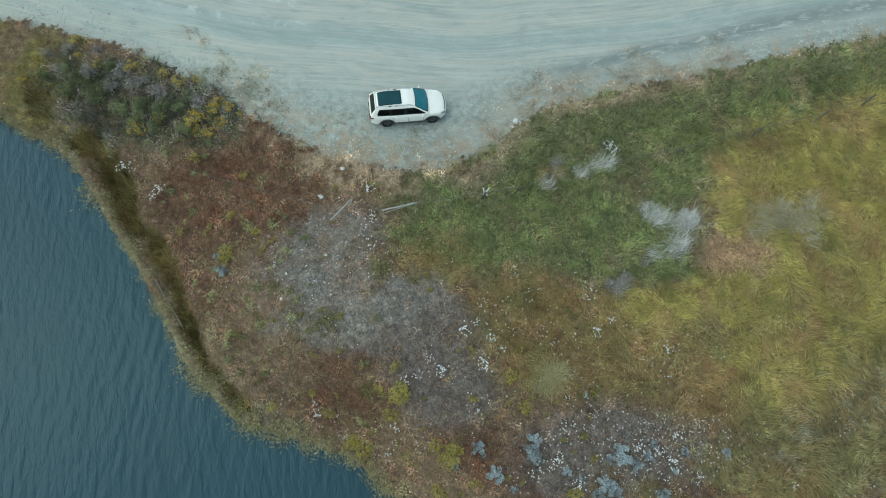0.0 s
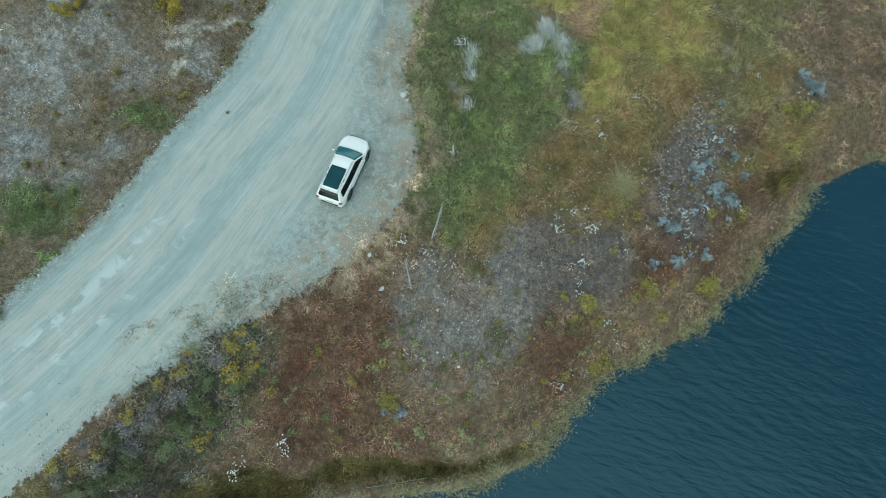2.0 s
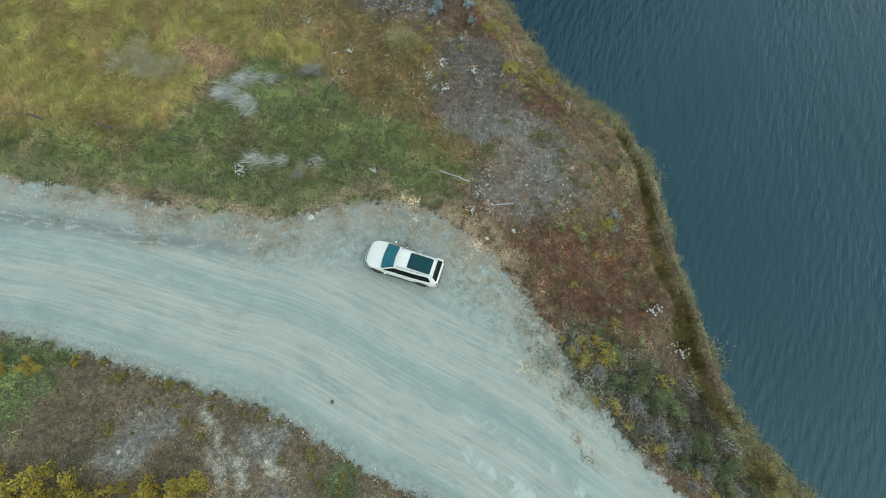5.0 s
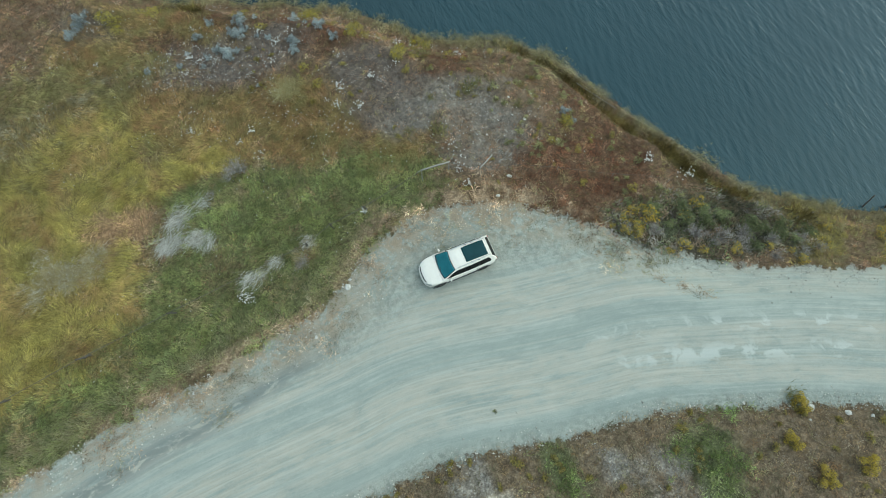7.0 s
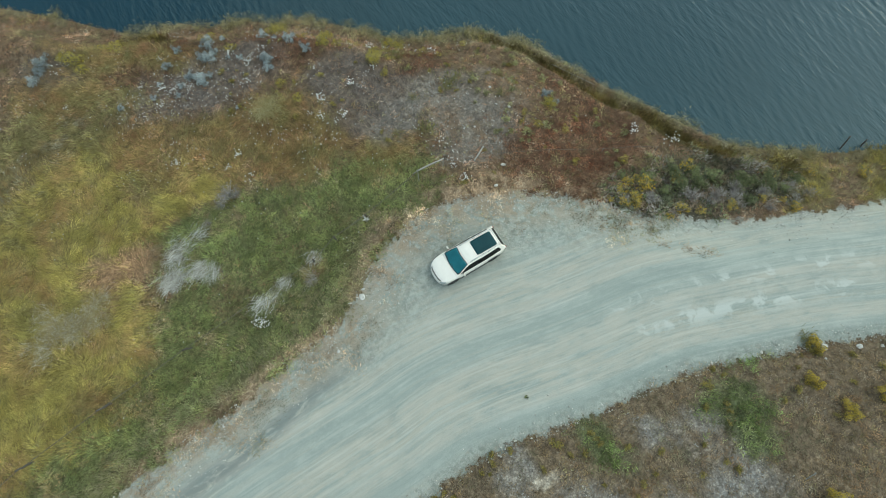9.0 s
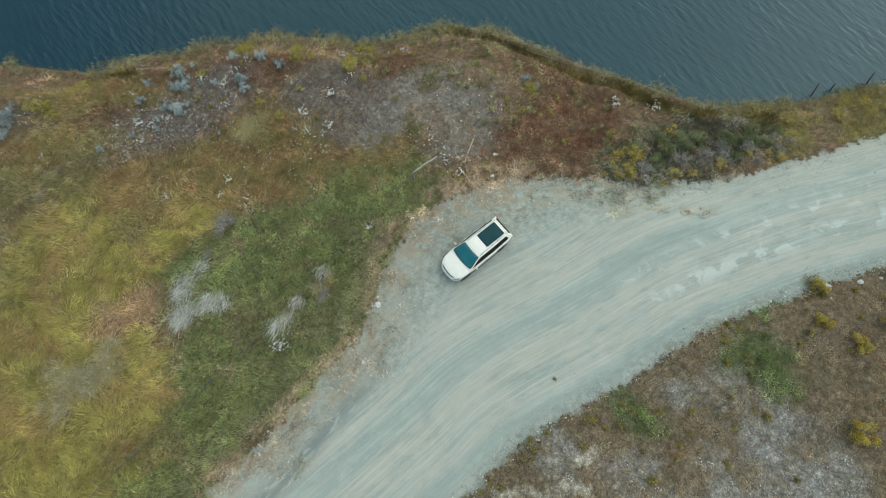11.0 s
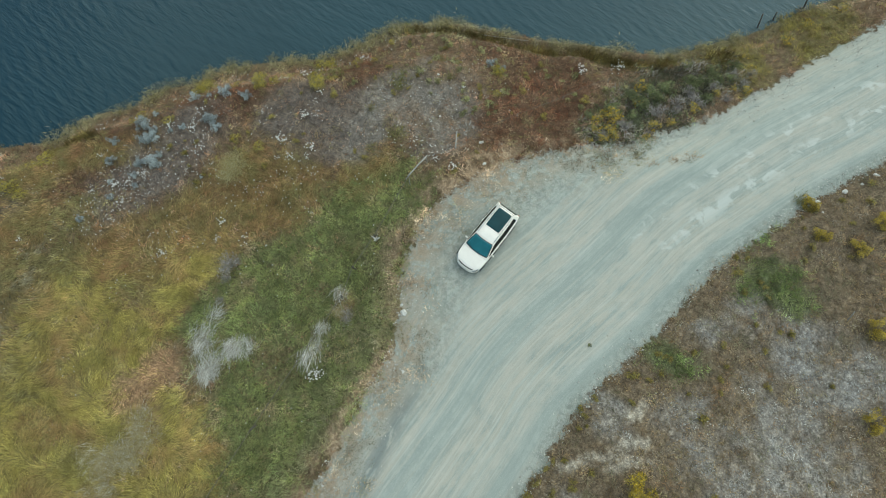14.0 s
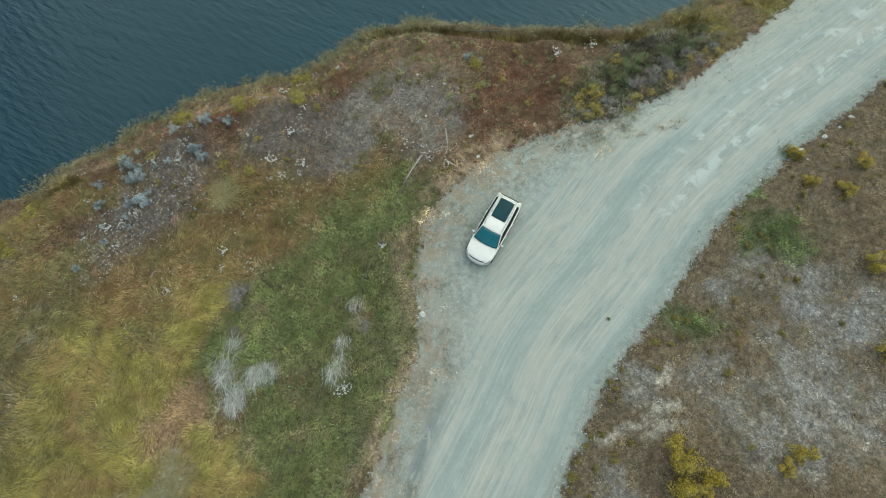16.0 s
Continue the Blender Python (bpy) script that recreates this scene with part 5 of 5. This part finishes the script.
    plant_all(grey, [(-15.7, 4.1, 1.1), (-17.3, 5.0, 1.1), (-19.0, 5.4, 1.1), (-13.2, 2.9, 0.9), (-11.5, 2.0, 0.6), (-20.4, 6.6, 1.0), (-22.6, 7.2, 0.9), (-18.0, 5.9, 1.0), (-16.5, 5.2, 0.8), (-21.6, 8.2, 0.9), (-23.2, 8.3, 0.8), (-19.6, 7.6, 0.8), (11.2, -12.7, 1.2), (11.9, -12.3, 0.8), (10.6, -12.6, 0.8), (9.0, -4.3, 0.8), (13.2, -11.6, 0.7)],
              "bare bushes", rng)


shrubs()


def tufts():
    """Tufts of long bleached grass lying flat, each fanned out from its crown."""
    rng = np.random.default_rng(31)

    def tuft(seed, name, label, n, length, tones, lean, arc, width=0.03):
        r = np.random.default_rng(seed)
        top = empty(name)
        tagged(top, label, "grass tuft")
        p = np.stack([r.normal(0, 0.27, n), r.normal(0, 0.27, n), np.full(n, 0.02) + r.uniform(0, 0.14, n)], 1)
        t = np.array(tones)
        v = blades(p, r.normal(0, arc, n), r.normal(lean, 0.18, n).clip(0.3, 1.5), length * r.uniform(0.5, 1.2, n), width * r.uniform(0.67, 1.33, n), r, 0.15)
        tagged(quads("foliage", v, LEAF_M, t[r.integers(0, len(t), n)] * r.uniform(0.8, 1.2, (n, 1)), top), kind="stuff")
        return top

    white = [(0.60, 0.60, 0.57), (0.48, 0.47, 0.44), (0.72, 0.71, 0.68), (0.34, 0.31, 0.27)]
    protos = [tuft(200 + k, "bleached_tuft", "bleached pale grey dead grass tuft lying over", 170, 0.80, white, 1.26, 0.42, 0.015) for k in range(3)]
    spots = []
    for cx, cy, rx, ry, count in ((14.7, -9.2, 0.35, 1.3, 5), (17.0, -9.2, 1.3, 0.4, 6), (15.4, -10.8, 1.0, 0.35, 4), (11.0, -5.0, 0.9, 0.35, 2), (8.8, -5.8, 0.5, 0.4, 1), (12.2, -4.6, 0.8, 0.3, 1)):
        for _ in range(count):
            spots.append((cx + rng.normal(0, rx * 0.55), cy + rng.normal(0, ry * 0.55), rng.uniform(0.6, 1.1)))
    plant_all(protos, spots, "bleached grass tufts", rng, heading=26)
    tan = [(0.46, 0.39, 0.22), (0.60, 0.58, 0.52), (0.26, 0.20, 0.11), (0.38, 0.32, 0.15), (0.42, 0.36, 0.20)]
    protos = [tuft(210 + k, "matted_tuft", "matted tan and grey dead grass tuft", 260, 0.62, tan, 1.25, 0.8, 0.012) for k in range(2)]
    spots = [(23.6 + rng.normal(0, 1.3), -10.0 + rng.normal(0, 0.6), rng.uniform(0.7, 1.1)) for _ in range(34)]
    spots += [(9.0, -4.4, 0.7), (9.1, -5.0, 0.6), (11.2, -12.8, 0.7), (21.0, -10.6, 0.7)]
    plant_all(protos, spots, "matted grass tufts", rng, heading=-15)
    pale = [(0.40, 0.35, 0.18), (0.46, 0.42, 0.26), (0.34, 0.27, 0.13)]
    protos = [tuft(220 + k, "pale_bunchgrass", "pale straw bunchgrass radiating from its crown", 380, 0.85, pale, 1.2, 4.0, 0.010) for k in range(2)]
    plant_all(protos, [(6.0, -17.4, 1.15), (5.6, -17.8, 0.8), (6.4, -17.2, 0.8), (19.4, 21.0, 0.8)], "pale bunchgrass", rng)
    dull = [(0.15, 0.16, 0.06), (0.20, 0.19, 0.07), (0.24, 0.20, 0.09)]
    protos = [tuft(230 + k, "green_bunchgrass", "small dull green bunchgrass on bare soil", 110, 0.40, dull, 0.8, 4.0) for k in range(2)]
    plant_all(protos, [(-6.8, -12.5, 1.2), (-6.2, -12.2, 0.8), (-3.0, -9.8, 1.0), (-4.6, -16.6, 1.0), (-9.4, -9.8, 0.7), (-10.5, -11.4, 0.8), (-14.8, 15.1, 0.9), (-3.6, -12.6, 0.6), (-1.2, -10.6, 0.9)], "green bunchgrass", rng)

    edge = [(0.46, 0.39, 0.20), (0.34, 0.30, 0.14), (0.54, 0.47, 0.27), (0.24, 0.22, 0.12), (0.32, 0.30, 0.25)]
    protos = [tuft(240 + k, "shore_tuft", "straw-coloured grass tuft hanging over the water's edge", 190, 0.23, edge, 0.8, 4.0, 0.024) for k in range(3)]
    spots = []
    for x in np.arange(-36, 18, 0.4):
        x = x + rng.normal(0, 0.2)
        y = float(np.interp(x, SHORE[:, 0], SHORE[:, 1])) + (abs(rng.normal(0.0, 0.75)) if x < -11 else rng.normal(0.2, 0.30))
        if vnoise(np.array([x]), np.array([y]), 1.6, 4)[0] > 0.3:
            spots.append((x, y, rng.uniform(0.6, 1.25)))
    plant_all(protos, spots, "shore tufts", rng)


tufts()


def verge_weeds():
    """Dark little weeds in broken lines where the wheels leave the lay-by."""
    rng = np.random.default_rng(36)
    n = 1100
    x = np.concatenate([rng.uniform(-12, -3, 640), rng.uniform(5, 16, 460)])
    y = np.interp(x, EDGE_LAKE[:, 0], EDGE_LAKE[:, 1]) + np.where(x < 0, 1.9, 1.6) + rng.normal(0, 0.55, n) + 1.2 * (vnoise(x, x * 0, 2.0, 6) - 0.5)
    ok = fbm(x, y, 1.1, 9) > 0.56
    i = np.repeat(np.nonzero(ok)[0], 9)
    m = len(i)
    bx, by = x[i] + rng.normal(0, 0.16, m), y[i] + rng.normal(0, 0.10, m)
    base = np.stack([bx, by, sampled(bx, by)[3]], 1)
    tones = np.array([(0.13, 0.14, 0.095), (0.17, 0.17, 0.11), (0.22, 0.18, 0.13)])
    v = blades(base, rng.uniform(0, 6.28, m), rng.uniform(0.5, 1.4, m), rng.uniform(0.05, 0.11, m), rng.uniform(0.015, 0.03, m), rng)
    tagged(quads("verge_weeds", v, LEAF_M, tones[rng.integers(0, 3, m)] * rng.uniform(0.8, 1.2, (m, 1))), "small dark weeds in the gravel of the lay-by", "weeds", kind="stuff")


verge_weeds()


def flowers():
    rng = np.random.default_rng(41)

    def clump(seed, n, r):
        q = np.random.default_rng(seed)
        top = empty("white_flower_clump")
        tagged(top, "clump of small white daisies on thin stems", "flowers")
        bm = bmesh.new()
        heads = []
        for _ in range(n):
            a, d = q.uniform(0, 2 * math.pi), r * math.sqrt(q.random()) * q.uniform(0.5, 1.3)
            h = q.uniform(0.22, 0.42)
            p = (d * math.cos(a), d * math.sin(a), h)
            heads.append(p)
            tube(bm, [(p[0] * 0.85, p[1] * 0.85, -0.05), p], 0.006, 3, False)
        tagged(part("stalkwork", bm, TWIG_M, top), kind="stuff")
        p = np.repeat(np.array(heads), 4, 0)
        a = np.tile(np.arange(4) * math.pi / 2, n) + np.repeat(q.uniform(0, 2, n), 4)
        m = len(p)
        v = blades(p, a, q.uniform(1.2, 1.45, m), q.uniform(0.035, 0.06, m), q.uniform(0.045, 0.065, m), q, 0.0)
        tagged(quads("bloom", v, PETAL_M, np.full((m, 3), 0.84) * q.uniform(0.85, 1.05, (m, 1)), top), kind="stuff")
        return top

    protos = [clump(300 + k, n, r) for k, (n, r) in enumerate(((22, 0.42), (14, 0.36), (9, 0.40)))]
    spots = [(-16.3, -2.2), (-16.9, -2.6), (-18.1, -0.3), (-18.7, -0.1), (-0.3, -16.2), (-3.3, -19.6), (1.3, -14.0), (2.8, -14.7), (2.7, -12.6), (9.2, -15.2), (10.2, -14.7), (9.2, -13.1), (11.6, -22.9), (10.9, -22.3), (6.2, -20.2),
             (6.1, -23.2), (7.2, -25.7), (-3.4, -8.2), (-3.1, -6.4), (10.7, -25.3), (17.8, -28.7), (2.2, -16.3), (3.4, -15.5)]
    spots += [(-4.3, -18.6), (13.1, -17.0), (2.1, -13.7), (2.9, -14.8), (2.1, -15.9), (-3.3, -18.7), (-1.7, -16.1), (-0.3, -16.0), (-8.0, -16.7), (-6.5, -18.8), (-7.9, -17.4), (-2.4, -16.3), (-3.3, -6.9), (-3.1, -4.9), (12.3, -21.7), (11.4, -22.5), (12.9, -23.9),
              (18.2, -25.3), (7.9, -19.8), (5.3, -21.8), (9.9, -22.0), (3.9, -22.2), (13.0, -3.5), (13.3, -3.8), (12.8, -3.3), (13.1, -3.9), (12.7, -3.7), (4.9, -22.0)]
    plant_all(protos, [(x, y, 0.95) for x, y in spots], "white daisy clumps", rng, (0.7, 1.2))
    # single flowers, too many to count
    n = 17000
    x, y = rng.uniform(-20, 24, n), rng.uniform(-30, -2, n)
    lake, land, shore, z = sampled(x, y)
    d = fbm(x, y, 2.2, 77)
    w = weights(x, y, (lake, land, shore, None))
    rich = w[KINDS.index("grey")] * 0.08 + w[KINDS.index("purple")] * 0.6 + w[KINDS.index("brown")] * 0.5 + w[KINDS.index("olive")] * 0.35 + w[KINDS.index("heath")] * 0.2 + w[KINDS.index("marsh")] * 0.5
    ok = (shore > 0.8) & (lake < -1.5) & (rng.random(n) < rich * np.maximum(sstep(0.48, 0.64, d) * 0.8, 2.2 * np.exp(-((x - 11) / 3.5) ** 2 - ((y + 22.3) / 1.8) ** 2)) * sstep(-20, -3, x + 0.4 * (-10 - y)))
    p = np.stack([x, y, z + rng.uniform(0.15, 0.35, n)], 1)[ok]
    m = len(p)
    p = np.repeat(p, 3, 0)
    a = np.tile(np.arange(3) * 2.1, m)
    v = blades(p, a, rng.uniform(1.2, 1.45, 3 * m), rng.uniform(0.032, 0.050, 3 * m), rng.uniform(0.042, 0.060, 3 * m), rng, 0.0)
    tagged(quads("scattered_daisies", v, PETAL_M, np.full((3 * m, 3), 0.82) * rng.uniform(0.85, 1.05, (3 * m, 1))), "scattered single white daisies", "flowers", kind="stuff")


flowers()


# ---- old fence, driftwood, stones ----
def pole(name, label, category, a, b, r0, r1, seed, sides=9, group="", wood=None):
    """A weathered pole from a to b, slightly crooked and tapered, with a broken end."""
    q = np.random.default_rng(seed)
    a, b = Vector(a), Vector(b)
    pts, rad = [], []
    for k in range(7):
        s = k / 6
        pts.append(tuple((a.lerp(b, s) - a) + Vector(q.normal(0, r0 * 0.25, 3)) * (1 if 0 < k < 6 else 0)))
        rad.append((r0 + (r1 - r0) * s) * q.uniform(0.9, 1.1))
    bm = bmesh.new()
    tube(bm, pts, rad, sides)
    ob = part(name, bm, wood or WOOD_M, None)
    ob.matrix_world = Matrix.Translation(a)
    return tagged(ob, label, category, group)


def on(x, y, up=0.0):
    return (x, y, ground_at(x, y) + up)


def fence():
    pole("fallen_post", "grey weathered fence post fallen on bare soil", "post", (-5.6, -6.4, -0.75), (-4.17, -5.49, 0.03), 0.05, 0.045, 1)
    pole("fence_rail", "grey weathered rail of the old fence, propped at one end", "rail", (-2.47, -6.62, 0.36), (-0.38, -6.58, 0.85), 0.055, 0.045, 2)
    pole("fence_rail", "thin split rail sagging beside the old fence rail", "rail", (-2.3, -6.72, 0.22), (-0.1, -6.56, 0.84), 0.026, 0.018, 4)
    for k, (x, y, z) in enumerate(((-2.42, -6.62, 0.40), (-0.45, -6.58, 0.88))):
        pole("rail_post", "grey weathered post holding up the old rail", "post", on(x, y, -0.2), (x + 0.02, y, z), 0.028, 0.024, 5 + k, group="rail posts")
    pole("broken_branch", "thin grey branch lying in the dry grass", "branch", on(-2.9, -7.1, 0.10), on(-4.1, -5.9, 0.12), 0.02, 0.012, 3)
    stump = empty("forked_stump", on(4.0, -5.95))
    tagged(stump, "bleached forked stump standing in the sedge", "stump")
    for dx, dy, h in ((0.25, 0.12, 0.75), (-0.16, 0.22, 0.6), (0.05, -0.28, 0.5), (-0.3, -0.1, 0.4)):
        bm = bmesh.new()
        tube(bm, [(0, 0, -0.1), (dx * 0.3, dy * 0.3, h * 0.5), (dx, dy, h)], [0.09, 0.06, 0.03], 7)
        part("prong", bm, STONE_M, stump)
    tops = []
    for k, (x, y, h, lx, ly) in enumerate(((3.8, -6.2, 0.75, 0.15, 0.1), (6.3, -5.85, 0.8, 0.1, -0.1), (8.35, -5.4, 0.8, -0.1, 0.1), (17.4, -4.6, 0.8, 0.3, 0.1), (22.8, -4.1, 0.9, 0.5, 0.25), (27.9, -3.5, 0.9, 0.55, 0.3), (31.8, -2.7, 0.9, 0.6, 0.35))):
        z = ground_at(x, y)
        pole("fence_post", "short dark weathered fence post leaning in the sedge", "post", (x, y, z - 0.15), (x + lx, y + ly, z + h), 0.06, 0.05, 10 + k, group="old fence posts", wood=DARK_WOOD_M)
        tops.append((x + lx, y + ly, z + h * 0.9))
    runs = [[(-4.1, -5.6, 0.1), (-2.42, -6.62, 0.30), (-0.45, -6.58, 0.8)] + tops]
    west = [(-5.5, -5.8), (-7.4, -4.8), (-9.5, -3.8), (-11.3, -2.9), (-13.1, -2.0), (-15.0, -1.1), (-16.8, -0.15)]
    wz = [(x, y, ground_at(x, y) + 0.50) for x, y in west]
    for k in (2, 4, 6):
        x, y, z = wz[k]
        pole("thin_stake", "thin grey stake carrying old fence wire", "post", (x, y, z - 0.65), (x + 0.03, y, z + 0.05), 0.022, 0.018, 30 + k, 6, group="wire stakes")
    runs.append(wz)
    for pts, gauge in zip(runs, (0.019, 0.011)):
        bm = bmesh.new()
        fine = []
        for a, b in zip(pts, pts[1:]):
            for s in np.linspace(0, 1, 8)[:-1]:
                p = Vector(a).lerp(Vector(b), s)
                p.z -= 0.25 * s * (1 - s)
                fine.append(tuple(p))
        fine.append(pts[-1])
        o = Vector(fine[0])
        tube(bm, [tuple(Vector(p) - o) for p in fine], gauge, 5)
        ob = part("fence_wire", bm, WIRE_M)
        ob.matrix_world = Matrix.Translation(o)
        tagged(ob, "sagging rusty fence wire", "wire")
    pole("driftwood_pole", "long thin driftwood pole lying along the shore fringe", "driftwood", on(-15.65, -11.0, 0.22), on(-17.35, -7.55, 0.24), 0.024, 0.014, 50)
    for k, (x, y, lx, ly, h) in enumerate(((-30.4, 7.5, -0.6, -0.5, 1.0), (-34.7, 9.7, -0.4, -0.4, 1.0), (-37.2, 10.8, -0.3, -0.4, 1.0), (-32.0, 8.2, -0.2, -0.3, 0.7))):
        pole("mooring_stake", "dark wooden stake leaning at the water's edge", "stake", (x, y - 0.3, WATER - 0.4), (x + lx, y + ly - 0.3, WATER + h), 0.07, 0.05, 60 + k, group="shore stakes", wood=DARK_WOOD_M)
    pole("marker_stake", "pale wooden stake standing in dry grass", "stake", on(-9.0, 20.75, -0.2), (-9.35, 20.35, ground_at(-9, 20.7) + 0.75), 0.035, 0.03, 70)


fence()


def stone_mesh(seed, r):
    q = np.random.default_rng(seed)
    bm = bmesh.new()
    bmesh.ops.create_icosphere(bm, subdivisions=2, radius=r)
    off = Vector(q.uniform(-9, 9, 3))
    sx, sy, sz = q.uniform(0.8, 1.35), q.uniform(0.7, 1.1), q.uniform(0.5, 0.8)
    for v in bm.verts:
        k = 1 + 0.5 * noise.noise(v.co / r * 1.1 + off)
        v.co = Vector((v.co.x * k * sx, v.co.y * k * sy, v.co.z * k * sz))
    return bm


def stones():
    rng = np.random.default_rng(51)
    protos = []
    for k in range(4):
        ob = part("stone", stone_mesh(400 + k, 0.15), STONE_M, smooth=False)
        tagged(ob, "pale angular stone lying on the ground", "stone")
        protos.append(ob)
    rows = [(6.75, -1.5, 1.3), (6.45, -1.85, 0.7), (-4.5, -3.3, 0.8), (-6.1, -4.6, 0.9), (-6.2, -8.3, 0.7), (-15.45, 16.1, 1.3), (1.1, 9.1, 0.4), (1.75, 9.2, 0.35), (-14.9, 16.6, 0.7), (9.6, 0.7, 0.7), (12.9, 1.2, 0.5), (-9.3, -8.5, 0.7), (-9.0, -10.6, 0.7),
            (-8.6, -9.1, 0.5), (17.3, 0.9, 0.6), (24.5, 2.2, 0.7), (28.5, 2.5, 0.7), (-17.2, 17.2, 0.9), (-18.4, 17.9, 0.8), (-19.6, 18.4, 1.0), (-12.0, 14.3, 0.7), (-9.0, 13.2, 0.6), (-5.2, 12.3, 0.7), (-2.0, 11.6, 0.6), (4.6, 10.8, 0.7), (-3.4, -2.6, 0.5), (11.5, 14.5, 0.7), (6.9, -0.2, 0.4), (8.0, 0.4, 0.4)]
    plant_all(protos, rows, "stones", rng, (0.8, 1.2), 0.02)
    # loose chips along the gravel's edges, too many to count
    n = 9000
    x = rng.uniform(-34, 34, n)
    left = rng.random(n) < 0.62
    ye, yl = np.interp(x, EDGE_LAND[:, 0], EDGE_LAND[:, 1]), np.interp(x, EDGE_LAKE[:, 0], EDGE_LAKE[:, 1])
    band = np.where(left, np.abs(rng.normal(0, 1.3, n)), np.abs(rng.normal(0, 0.6, n)))
    y = np.where(left, yl - 0.3 + band, ye + 0.3 - band)
    z = sampled(x, y)[3]
    ok = vnoise(x, y, 1.1, 8) > 0.38
    x, y, z = x[ok], y[ok], z[ok] + 0.012
    m = len(x)
    r = 0.018 + 0.045 * rng.random(m) ** 3
    a = rng.uniform(0, 6.28, m)
    # each chip: a low four-sided pyramid frustum, as five quads
    ring = np.stack([np.stack([x + s * r * np.cos(a + k * 1.571) * (1 + 0.3 * np.sin(a * 3 + k)), y + s * r * np.sin(a + k * 1.571), z + h * r], 1) for s, h in ((1, 0), (0.55, 0.75)) for k in range(4)], 1)
    faces = [(4, 5, 6, 7), (0, 1, 5, 4), (1, 2, 6, 5), (2, 3, 7, 6), (3, 0, 4, 7)]
    v = np.concatenate([ring[:, f] for f in faces], 0)
    tone = np.tile(np.array([(0.50, 0.49, 0.45)]) * rng.uniform(0.45, 1.35, (m, 1)), (5, 1))
    tagged(quads("gravel_chips", v, CHIP_M, tone), "loose pale gravel chips along the road's edges", "gravel", kind="stuff")


def chip_material():
    n = Nodes("gravel_chip", 0.9, 0, 0.2)
    n.colour(n.mix(1.0, n.attribute("tint", "Color"), n.ramp(n.noise(40.0, 3.0, 0.6, n.place()), [(0.3, (0.8, 0.8, 0.8)), (0.7, (1.15, 1.15, 1.15))]), "MULTIPLY"))
    return n.mat


CHIP_M = chip_material()
stones()
